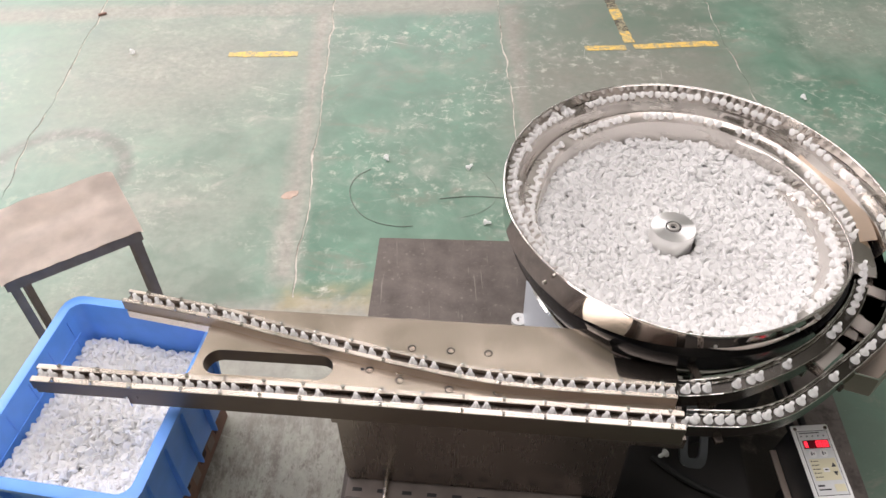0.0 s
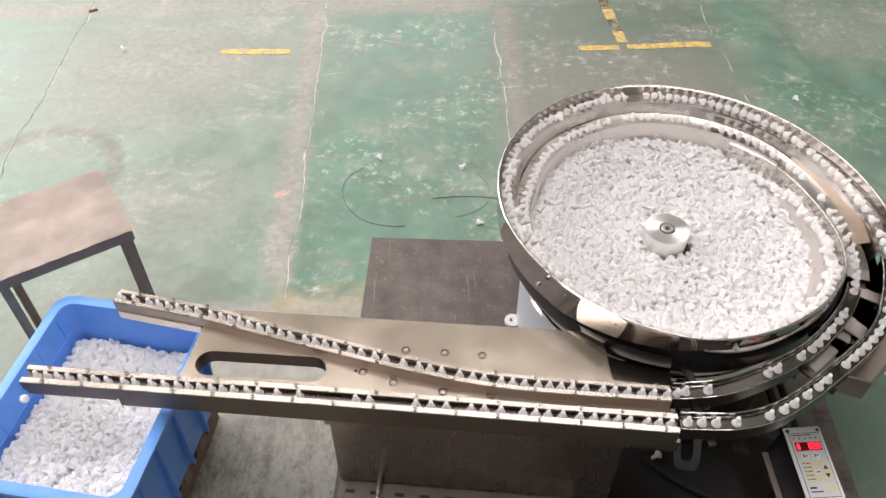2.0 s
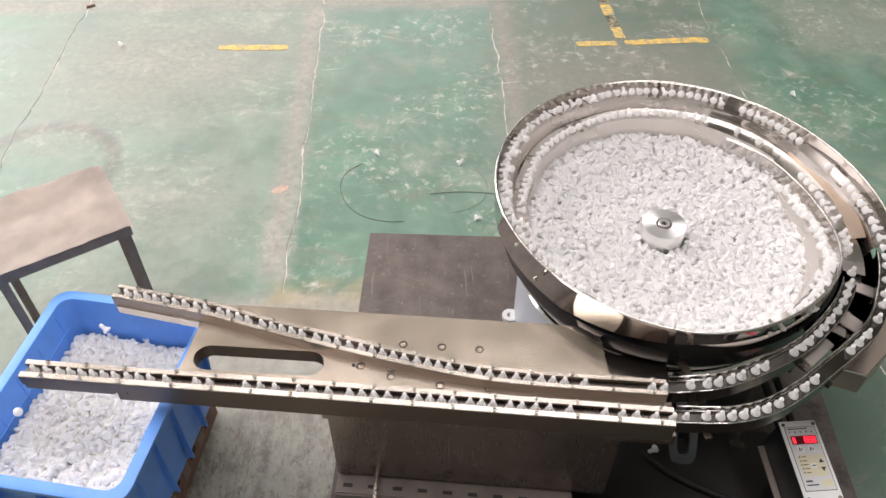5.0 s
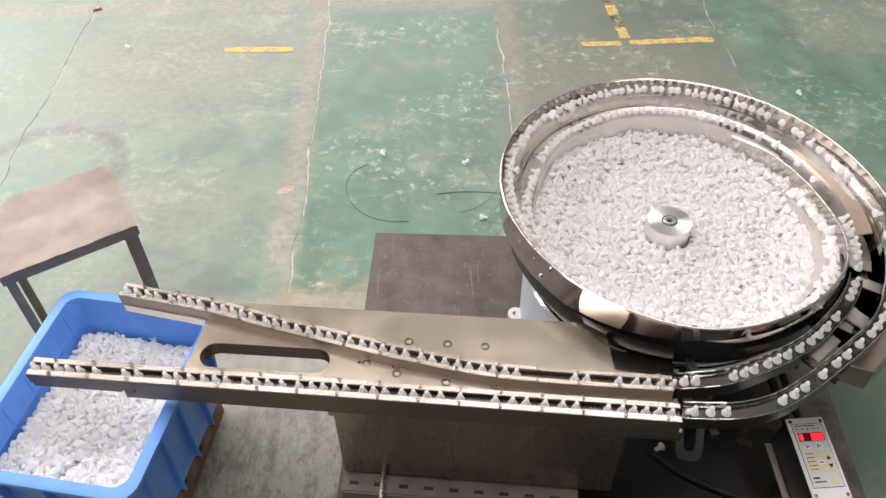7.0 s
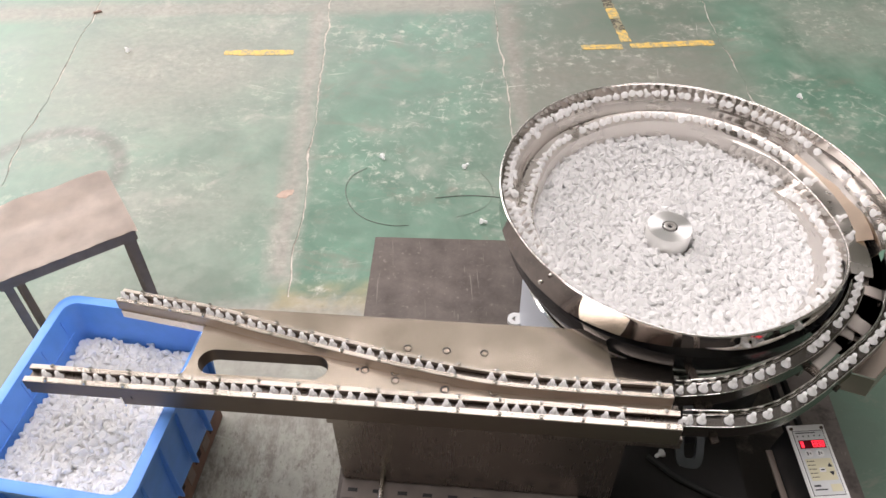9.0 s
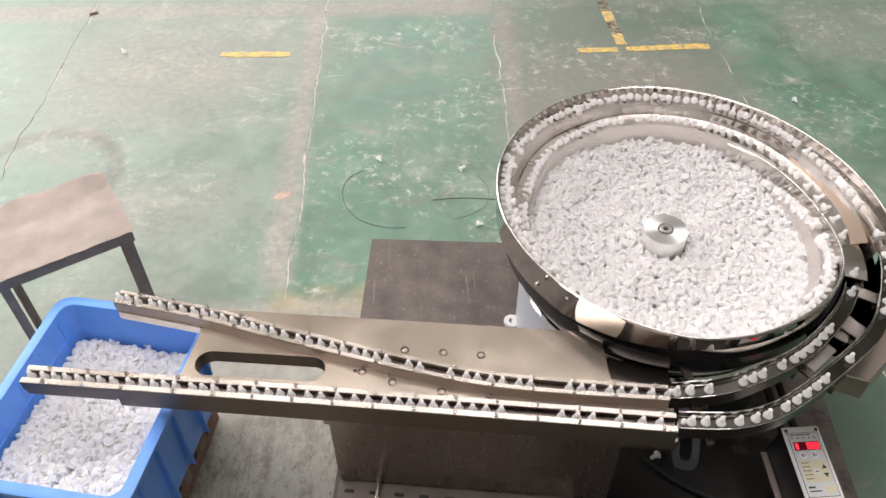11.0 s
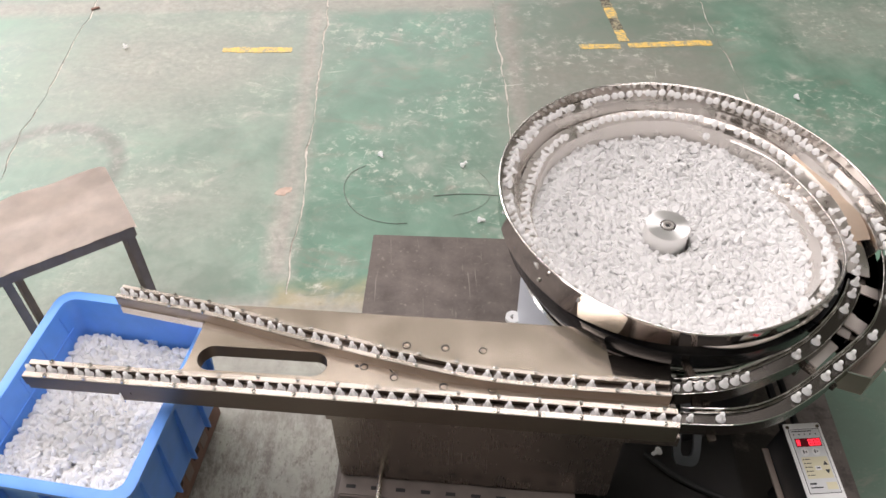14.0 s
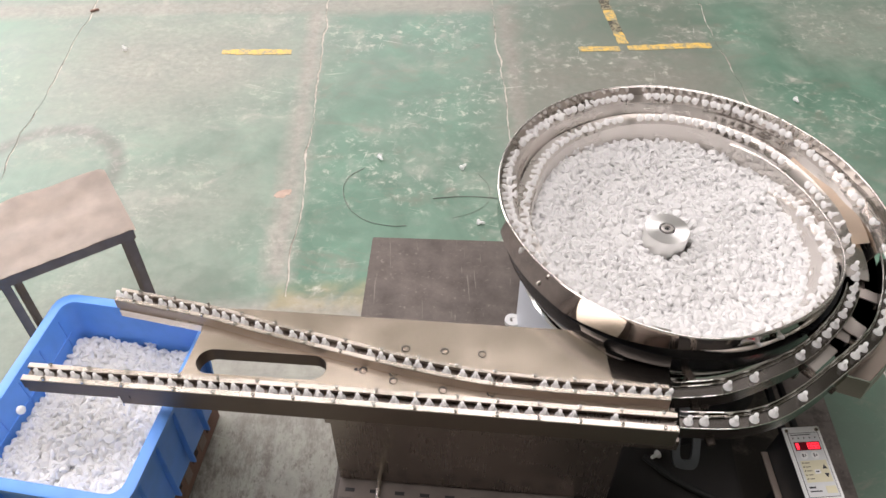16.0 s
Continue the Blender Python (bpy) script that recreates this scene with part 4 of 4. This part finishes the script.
def build_carton():
    m = pose(-0.560, 0.803, 0, 0, 0, -9)
    carton = thing("carton", "worn brown printed cardboard carton under the crate", "carton")
    b = box_bm(-0.150, 0.108, -0.185, 0.175, 0.0, 0.114, 0.003, m=m)
    part("board", b, M_CARTON, carton)
    rng = random.Random(3)
    for k in range(9):
        y = -0.175 + k * 0.036
        z = rng.uniform(0.02, 0.06)
        b = box_bm(0.1082, 0.1094, y, y + rng.uniform(0.012, 0.03), z, z + rng.uniform(0.015, 0.04), m=m)
        part("print_mark", b, (M_PRINT, M_PRINTLIGHT)[k % 2], carton)


STOOL = [(-0.657, 1.315), (-0.543, 1.139), (-0.762, 1.007)]


def build_stool():
    a, b_, c = (Vector((*p, 0)) for p in STOOL)
    u = (b_ - c).normalized()
    v = Vector((-u.y, u.x, 0))
    length, width, h = (b_ - c).length, (a - b_).length, 0.36
    m = Matrix(((u.x, v.x, 0, c.x), (u.y, v.y, 0, c.y), (0, 0, 1, 0), (0, 0, 0, 1)))
    stool = thing("stool", "small worn steel stool with a dented sheet top", "stool", m=m)
    # dented top sheet with folded sides
    bm = bmesh.new()
    nx, ny = 26, 20
    grid = [[bm.verts.new((length * i / nx, width * j / ny, h + 0.0045 * noise.noise((i * 0.17, j * 0.19, 1.0)) + 0.0020 * noise.noise((i * 0.45, j * 0.5, 4.0)) - 0.004 * math.sin(math.pi * i / nx) * math.sin(math.pi * j / ny) - (0.006 if (i in (0, nx) and j in (0, ny)) else 0.0))) for j in range(ny + 1)] for i in range(nx + 1)]
    for i in range(nx):
        for j in range(ny):
            bm.faces.new((grid[i][j], grid[i + 1][j], grid[i + 1][j + 1], grid[i][j + 1]))
    bmesh.ops.solidify(bm, geom=bm.faces[:], thickness=0.002)
    part("seat", bm, M_STOOL, stool, "dented brown-grey sheet steel seat", 40)
    for y0, y1, x0, x1 in ((0.004, 0.007, 0.004, length - 0.004), (width - 0.007, width - 0.004, 0.004, length - 0.004)):
        part("apron", box_bm(x0, x1, y0, y1, h - 0.028, h - 0.004, 0.0008), M_STOOLLEG, stool)
    for x0, x1 in ((0.004, 0.007), (length - 0.007, length - 0.004)):
        part("apron", box_bm(x0, x1, 0.008, width - 0.008, h - 0.028, h - 0.004, 0.0008), M_STOOLLEG, stool)
    for sx, sy in ((0, 0), (1, 0), (1, 1), (0, 1)):
        x, y = (0.008 if sx == 0 else length - 0.008), (0.009 if sy == 0 else width - 0.009)
        dx, dy = (1 if sx == 0 else -1), (1 if sy == 0 else -1)
        leg = box_bm(min(x, x + dx * 0.016), max(x, x + dx * 0.016), min(y, y + dy * 0.003), max(y, y + dy * 0.003), 0.0, h - 0.005, 0.0008)
        box_bm(min(x, x + dx * 0.003), max(x, x + dx * 0.003), min(y, y + dy * 0.016), max(y, y + dy * 0.016), 0.0, h - 0.005, 0.0008, bm=leg)
        part("leg", leg, M_STOOLLEG, stool)


# ---- controller ----
def build_controller():
    m = pose(0.637, 0.704, 0.20, 7, 0, 2)
    box = thing("feeder_controller", "black vibration controller with a pale panel and lit red display", "controller", m=m)
    w, l, d = 0.031, 0.070, 0.098
    part("case", box_bm(-w, w, -l, l, -d, -0.004, 0.002), M_BLACK, box, "", 30)
    panel = part("panel", box_bm(-w - 0.001, w + 0.001, -l - 0.001, l + 0.001, -0.004, 0.0, 0.0015), M_PANEL, box, "pale aluminium front panel", 30)

    def inlay(name, x0, x1, y0, y1, mat, z=0.0006, parent=panel, label=""):
        part(name, box_bm(x0, x1, y0, y1, -0.0005, z), mat, parent, label)

    inlay("face_border", -0.0265, 0.0265, -0.052, 0.060, M_INK, 0.0004)
    inlay("face_sheet", -0.0255, 0.0255, -0.051, 0.059, M_FACE, 0.0008)
    inlay("display_window", -0.0215, 0.0225, 0.028, 0.043, M_REDDARK, 0.0012, label="dark red display window")
    for k, x in enumerate((-0.020, 0.0005, 0.0075, 0.0145)):
        if k == 0:
            for x0, x1, y0, y1 in ((x + 0.001, x + 0.003, 0.030, 0.041), (x + 0.004, x + 0.006, 0.030, 0.041), (x + 0.001, x + 0.006, 0.034, 0.036)):
                inlay("digit_bar", x0, x1, y0, y1, M_RED, 0.0016)
        else:
            for x0, x1, y0, y1 in ((x, x + 0.0014, 0.030, 0.041), (x + 0.0044, x + 0.0058, 0.030, 0.041), (x, x + 0.0058, 0.0396, 0.041), (x, x + 0.0058, 0.030, 0.0314), (x, x + 0.0058, 0.0348, 0.0362)):
                inlay("digit_bar", x0, x1, y0, y1, M_RED, 0.0016)
    for k in range(5):
        x = -0.020 + k * 0.0095
        part("indicator", lathe([(0, 0), (0.0013, 0), (0.0013, 0.0014), (0, 0.0014)], 10, m=Matrix.Translation((x, 0.050, 0))), M_INK, panel)
    inlay("label_bar", -0.022, 0.012, 0.055, 0.0565, M_INK, 0.0011)
    for x in (-0.011, 0.008):
        part("push_button", lathe([(0, 0), (0.0068, 0), (0.0068, 0.0012), (0.006, 0.0016), (0, 0.0016)], 20, m=Matrix.Translation((x, 0.019, 0))), M_PANEL, panel, "round pale push button", 40)
        inlay("button_mark", x - 0.003, x - 0.001, 0.016, 0.022, M_INK, 0.0021)
        inlay("button_mark", x + 0.001, x + 0.003, 0.0175, 0.0205, M_INK, 0.0021)
    inlay("key_field", -0.021, 0.0225, -0.027, 0.010, M_CREAM, 0.0011, label="cream key field")
    for k in range(5):
        y = 0.006 - k * 0.0068
        part("indicator", lathe([(0, 0), (0.0012, 0), (0.0012, 0.0017), (0, 0.0017)], 10, m=Matrix.Translation((-0.018, y, 0))), M_INK, panel)
        inlay("label_bar", -0.015, -0.007, y - 0.0006, y + 0.0006, M_INK, 0.0014)
    inlay("key_button", -0.003, 0.007, -0.013, -0.006, M_PANEL, 0.0016)
    inlay("label_bar", -0.001, 0.005, -0.0105, -0.0085, M_INK, 0.0019)
    for y, s in ((-0.002, 1), (-0.016, -1)):
        b = bmesh.new()
        f = b.faces.new([b.verts.new(p) for p in ((0.012, y - s * 0.003, 0.0012), (0.020, y - s * 0.003, 0.0012), (0.016, y + s * 0.004, 0.0012))])
        r = bmesh.ops.extrude_face_region(b, geom=[f])
        bmesh.ops.translate(b, vec=(0, 0, 0.0007), verts=[v for v in r["geom"] if isinstance(v, bmesh.types.BMVert)])
        part("arrow_key", b, M_INK, panel)
    inlay("brand_bar", -0.021, -0.010, -0.037, -0.034, M_INK, 0.0012)
    inlay("brand_bar", -0.021, -0.001, -0.043, -0.041, M_INK, 0.0012)
    inlay("rating_plate", 0.006, 0.0235, -0.046, -0.034, M_CREAM, 0.0013)
    for x in (-0.026, 0.026):
        for y in (-0.064, 0.064):
            part("panel_screw", lathe([(0, 0), (0.0032, 0), (0.0028, 0.0014), (0, 0.0016)], 10, m=Matrix.Translation((x, y, 0))), M_DARKSTEEL, panel)
    # bracket down to the base plate
    b = box_bm(-w - 0.0045, -w - 0.0015, -0.075, 0.062, -d - 0.004, -0.080, 0.0006)
    box_bm(-w - 0.0045, w, -0.075, 0.03, -d - 0.004, -d - 0.001, bm=b)
    box_bm(-w - 0.013, -w - 0.0045, -0.075, 0.062, -0.083, -0.080, bm=b)
    part("bracket", b, M_SIDE, box, "worn steel mounting bracket", 30)
    for x, wd in ((-0.024, 0.0055), (-0.001, 0.0045)):
        part("carrier_bar", box_bm(x - wd, x + wd, l, l + 0.10, -0.022, -0.012, 0.0008), M_BLACK, box, "black bar that carries the controller", 30)
    b = box_bm(-0.012, 0.012, -0.02, 0.02, -0.186, -d - 0.004, 0.001)
    part("foot", b, M_BLACK, box)


# ---- small things on the floor ----
def build_small():
    def tape(name, x0, y0, x1, y1, w, mat, label):
        d = Vector((x1 - x0, y1 - y0, 0))
        n = max(6, int(d.length / 0.012))
        side = Vector((-d.y, d.x, 0)).normalized()
        b = bmesh.new()
        lo, hi = [], []
        for k in range(n + 1):
            p = Vector((x0, y0, 0)) + d * (k / n)
            taper = 1.0 if 0 < k < n else 0.9
            lo.append(p - side * w * 0.5 * taper * (1 + 0.35 * noise.noise((p.x * 40, p.y * 40, 1.0))))
            hi.append(p + side * w * 0.5 * taper * (1 + 0.35 * noise.noise((p.x * 40, p.y * 40, 9.0))))
        f = b.faces.new([b.verts.new(p) for p in lo + hi[::-1]])
        r = bmesh.ops.extrude_face_region(b, geom=[f])
        bmesh.ops.translate(b, vec=(0, 0, 0.0012), verts=[v for v in r["geom"] if isinstance(v, bmesh.types.BMVert)])
        ob = part(name, b, mat)
        tagged(ob, label, "floor marking", kind="structure")

    yl = "worn yellow marking tape stuck on the green floor"
    tape("floor_tape", -0.652, 2.336, -0.427, 2.330, 0.030, M_TAPE, yl)
    tape("floor_tape", 0.511, 2.324, 0.645, 2.322, 0.028, M_TAPE, yl)
    tape("floor_tape", 0.672, 2.325, 0.949, 2.336, 0.030, M_TAPE, yl)
    for k in range(9):
        y = 2.352 + k * 0.075
        mat = (M_TAPE, M_TAPEDARK)[k % 2]
        tape("floor_tape", 0.662 - 0.0045 * k, y, 0.662 - 0.0045 * (k + 1), y + 0.072, 0.036, mat, "worn yellow and black marking tape on the floor")
    # loose caps and scraps
    me = mesh_of("loose_cap", lathe(CAP, 12), M_CAP, 50)
    for x, y, z, tilt, yaw in ((-0.125, 1.779, 0.0084, 88, 20), (0.098, 1.719, 0.0084, 80, 130), (0.130, 1.506, 0.0084, 86, 75), (1.118, 2.019, 0.0084, 90, 10), (-0.965, 2.349, 0.0084, 82, 220), (0.428, 0.812, 0.0634, 84, 300)):
        ob = new("loose_cap", me)
        ob.matrix_basis = pose(x, y, z, tilt, 0, yaw)
        tagged(ob, "single white plastic cap dropped on the floor", "plastic cap", "dropped caps")
    wires = [[(-0.165, 1.735), (-0.205, 1.70), (-0.218, 1.64), (-0.195, 1.57), (-0.150, 1.525), (-0.09, 1.505), (-0.05, 1.505)],
             [(0.02, 1.606), (0.09, 1.612), (0.15, 1.608), (0.20, 1.60)],
             [(0.145, 1.70), (0.17, 1.65), (0.16, 1.585), (0.12, 1.548), (0.07, 1.53)]]
    for k, w in enumerate(wires):
        b = tube(spline([(x, y, 0.0016) for x, y in w], 0.012), (0.0008, 0.0011, 0.0005)[k], 6)
        ob = part("wire_offcut", b, M_WIRE)
        tagged(ob, "thin bent wire offcut lying on the green floor", "wire", "wire offcuts")
    b = tube(spline([(0.395, 0.80, 0.075), (0.45, 0.755, 0.064), (0.52, 0.715, 0.062), (0.575, 0.695, 0.060), (0.61, 0.69, 0.09)], 0.015), 0.006, 8)
    tagged(part("power_cable", b, M_RUBBER), "black rubber power cable on the base plate", "cable")
    # looped grip behind the housing
    m = pose(0.416, 0.722, 0.250, 35, 0, -10)
    def oval(hw, hl):
        return [(hw * math.copysign(abs(math.cos(a)) ** 0.55, math.cos(a)), hl * math.copysign(abs(math.sin(a)) ** 0.55, math.sin(a))) for a in np.arange(0.13, 6.4, 0.2618)]

    b = prism(oval(0.022, 0.040), -0.005, 0.005, holes=[oval(0.010, 0.025)])
    b.transform(m)
    box_bm(-0.014, 0.014, 0.026, 0.10, -0.005, 0.005, 0.001, bm=b, m=m)
    tagged(part("loop_handle", b, M_LOOP), "grey steel loop handle under the outgoing tracks", "handle")
    # rust mark, dark scrap
    b = lathe([(0, 0), (0.024, 0), (0.023, 0.0005), (0, 0.0006)], 28)
    for v in b.verts:
        k = 1.0 + 0.4 * noise.noise(v.co * 90)
        v.co.x *= k
        v.co.y *= 0.6 * k
    b.transform(pose(-0.376, 1.637, 0.0002, 0, 0, 30))
    tagged(part("orange_mark", b, M_RUST), "faded orange paint mark on the floor", "paint mark", kind="structure")
    b = box_bm(-0.015, 0.015, -0.006, 0.006, 0, 0.006, 0.002, m=pose(-1.140, 2.615, 0, 0, 0, 30))
    tagged(part("scrap", b, M_CARTON), "small dark scrap on the floor joint", "scrap")


# ---- moving caps ----
# caps on the rails at the start: metres from the rail's end
KNOWN_A = [0.016, 0.0355, 0.056, 0.0774, 0.1016, 0.1217, 0.1388, 0.1538, 0.1782, 0.1926, 0.2071, 0.2297, 0.2489, 0.2659, 0.2817, 0.2994, 0.3169, 0.3362, 0.3516, 0.3677, 0.3914, 0.4159, 0.4318, 0.4548, 0.4986, 0.5148, 0.5326, 0.5715, 0.589, 0.6174, 0.6354, 0.6498, 0.6785, 0.7063, 0.7239, 0.7422, 0.7697, 0.7871, 0.802, 0.8177, 0.8317, 0.8466, 0.8606, 0.8737, 0.8885, 0.9057, 0.9197, 0.9346, 0.9504, 0.9959, 1.02, 1.034, 1.0854, 1.1857]
KNOWN_B = [0.0109, 0.0261, 0.0502, 0.069, 0.092, 0.1115, 0.1274, 0.1425, 0.1592, 0.1759, 0.1907, 0.2065, 0.2231, 0.2414, 0.2596, 0.2761, 0.296, 0.3115, 0.3443, 0.364, 0.3794, 0.4144, 0.4391, 0.4958, 0.5278, 0.5555, 0.5889, 0.6735, 0.6891, 0.7628, 0.7848, 0.8075, 0.8439, 0.8632, 0.8873, 0.9193, 0.9376, 0.9559, 0.9765, 0.9908, 1.0066, 1.0263, 1.0422, 1.057, 1.0737, 1.0956, 1.1114, 1.1311, 1.1496, 1.1717, 1.1971, 1.2436, 1.2948, 1.3181]


def build_lane_caps(lane, rail, label, group, v_free, v_end, seed, known, dense, reject, crowd):
    """Caps along one lane and rail, and the rows of their way."""
    rng = random.Random(seed)
    mouth = Vector(rail[0]).lerp(Vector(rail[1]), 0.018 / (rail[0][0] - rail[1][0]))
    path = spline(lane[:-1] + [tuple(mouth + Vector((0.014, -0.0017, 0.0))), tuple(mouth + Vector((0, 0, -0.0095)))] + [(x, y, z - 0.0100) for x, y, z in rail[1:]], 0.004)
    step = sum((b - a).length for a, b in zip(path, path[1:])) / (len(path) - 1)
    total = step * (len(path) - 1)
    s_lane = sum((b - a).length for a, b in zip(spline(lane, 0.004), spline(lane, 0.004)[1:]))
    pitch, lying = 0.0168, 0.0148
    s_sort = s_lane - 0.85
    s = [total - d for d in known]
    while s[-1] > 0.01:
        if s[-1] > s_sort:
            # past the sorting strips: what was pushed off leaves gaps
            s.append(s[-1] - (pitch * rng.uniform(1.0, 1.12) if rng.random() < dense else rng.uniform(0.024, 0.075)))
        else:
            s.append(s[-1] - (lying * rng.uniform(1.0, 1.2) if rng.random() < 0.96 else rng.uniform(0.024, 0.045)))
    me = mesh_of("cap", lathe([(r * 0.89, z * 0.89) for r, z in CAP], 12), M_CAP, 50)
    seeds = [(0.0, rng.choice((-102, -108, -112, -116, -98, -106, -110, -60, -135)), rng.uniform(-38, 38)) for _ in s]
    s_up = s_lane - 0.50

    def place(d, q):
        d = max(0.0, d)
        k = min(int(d / step), len(path) - 2)
        p = path[k].lerp(path[k + 1], d / step - k)
        w = path[min(k + 2, len(path) - 1)] - path[max(k - 1, 0)]
        yaw = math.degrees(math.atan2(w.y, w.x))
        lie = min(1.0, max(0.0, (s_up - d) / 0.1))
        tilt = q[1] * lie
        loose = min(1.0, max(0.15, (s_sort + 0.1 - d) / 0.15))
        p = p + Vector((w.y, -w.x, 0)).normalized() * q[0]
        return Matrix.Translation(p + Vector((0, 0, 0.0072 * lie + 0.0003 * (1 - lie)))) @ Euler((0, 0, radians(yaw + q[2] * lie * loose))).to_matrix().to_4x4() @ Euler((radians(tilt), 0, 0)).to_matrix().to_4x4() @ Matrix.Translation((0, 0, -0.0075 * lie))

    n = len(s)
    pos = list(s)
    rows = [[(0.0, place(pos[i], seeds[i]))] for i in range(n)]
    gone = [None] * n
    slack = [rng.choice((1.0, 1.02, 1.05, 1.2, 1.5)) for _ in range(n)]
    known_n = len(known)
    drop_at = [s_sort + rng.uniform(-0.12, 0.10) if i >= known_n and pos[i] < s_sort - 0.12 and rng.random() < reject else None for i in range(n)]

    def push_off(i, t, m0):
        """A wrongly lying cap falls off the ledge and joins the mass."""
        rows[i].append((t, m0))
        off = m0.translation - AXIS
        a0, r0 = math.degrees(math.atan2(off.y, off.x)), math.hypot(off.x, off.y)
        r1 = rng.uniform(0.20, 0.245)
        rows[i].append((t + 0.15, Matrix.Translation(polar(a0 - 4, (r0 + r1) / 2, off.z + 0.004)) @ Euler((0.7, 0.3, 0.2)).to_matrix().to_4x4() @ m0.to_3x3().to_4x4()))
        tt = t + 0.3
        while True:
            turn = -25 * (tt - t - 0.3)
            rows[i].append((tt, Matrix.Translation(polar(a0 - 7 + turn, r1, 0.370)) @ Euler((1.3, 0.6, radians(turn))).to_matrix().to_4x4() @ m0.to_3x3().to_4x4()))
            if tt >= 16.0:
                break
            tt += 1.0

    dt = 0.1
    for k in range(1, 161):
        t = k * dt
        ahead = None
        for i in range(n):
            if gone[i] is not None:
                continue
            d = pos[i]
            v = v_free if d < total - 0.36 else v_free + (v_end - v_free) * min(1, (d - total + 0.36) / 0.1)
            if d < s_lane - 0.55:
                v = 0.068
            d2 = d + v * dt
            if ahead is not None:
                d2 = min(d2, max(d, ahead - (pitch * slack[i] if d > s_sort else lying)))
            pos[i] = d2
            if drop_at[i] is not None and d2 >= drop_at[i]:
                gone[i] = t
                push_off(i, t, place(d2, seeds[i]))
                continue
            ahead = d2
            if d2 >= total:
                gone[i] = t
                # free fall on to the heap in the crate
                m0 = place(total, seeds[i])
                way = (path[-1] - path[-3]).normalized()
                inv = CRATE.inverted()
                fast, drift = rng.uniform(0.04, 0.16), Vector((rng.uniform(-0.06, 0.15), rng.uniform(-0.45, 0.12), 0))
                spin = rng.choice((-1, 1)) * rng.uniform(300, 500)
                rows[i].append((t, m0))
                tt = 0.0
                while True:
                    tt += 0.05
                    p = path[-1] + (way * fast + drift) * tt + way * 0.006 + Vector((0, 0, -4.9 * tt * tt))
                    loc = inv @ p
                    top = pile_height(loc.x, loc.y) + 0.006
                    down = p.z <= top
                    if down:
                        p.z = top
                    m = Matrix.Translation(p) @ Euler((radians(spin * tt * 0.4), radians(spin * tt), 0)).to_matrix().to_4x4() @ m0.to_3x3().to_4x4()
                    rows[i].append((t + tt, m))
                    if down:
                        rows[i].append((16.3 if t + tt < 16.2 else t + tt + 0.1, m))
                        break
            elif k % 5 == 0 or (k % 5 and d2 > total - 0.02):
                rows[i].append((t, place(d2, seeds[i])))
    # a second, looser row that thins out along the first turn
    for k in range(crowd[2]):
        d = crowd[0] - 1.1 + (crowd[1] - crowd[0] + 1.1) * (k + rng.random()) / crowd[2]
        fall = crowd[0] + (crowd[1] - crowd[0]) * rng.random() ** 0.7
        if d > fall:
            continue
        q = (rng.choice((-0.0085, 0.0080, 0.0095, 0.0105)), rng.choice((-100, -80, -125, 60, 95)), rng.uniform(-90, 90))
        i = len(rows)
        rows.append([(0.0, place(d, q))])
        gone.append(None)
        pos.append(d)
        seeds.append(q)
        for step_no in range(1, 33):
            t = step_no * 0.5
            d += 0.034
            pos[i] = d
            if d >= fall:
                gone[i] = t
                push_off(i, t, place(d, q))
                break
            rows[i].append((t, place(d, q)))
    out = []
    for i in range(len(rows)):
        ob = new("cap", me)
        tagged(ob, label, "plastic cap", group)
        if gone[i] is None and rows[i][-1][0] < 16.0:
            rows[i].append((16.0, place(pos[i], seeds[i])))
        out.append((ob, rows[i]))
    return out


build_hall()
build_base()
build_bowl()
build_table()
build_crate()
build_carton()
build_stool()
build_controller()
build_small()
build_pile()
BULK = build_bulk()
FLOW = build_lane_caps(LANE_A, RAIL_A, "small white plastic cap travelling along the curved rail", "caps on the curved rail", 0.062, 0.049, 11, KNOWN_A, 0.70, 0.46, (0.75, 1.35, 24))
FLOW += build_lane_caps(LANE_B, RAIL_B, "small white plastic cap travelling along the straight rail", "caps on the straight rail", 0.084, 0.060, 12, KNOWN_B, 0.60, 0.50, (1.15, 2.55, 120))


def motions():
    walk(BULK, [(k * 1.0, pose(CX, CY, 0, 0, 0, -25.0 * k)) for k in range(17)])
    for ob, rows in FLOW:
        walk(ob, rows)


motions()
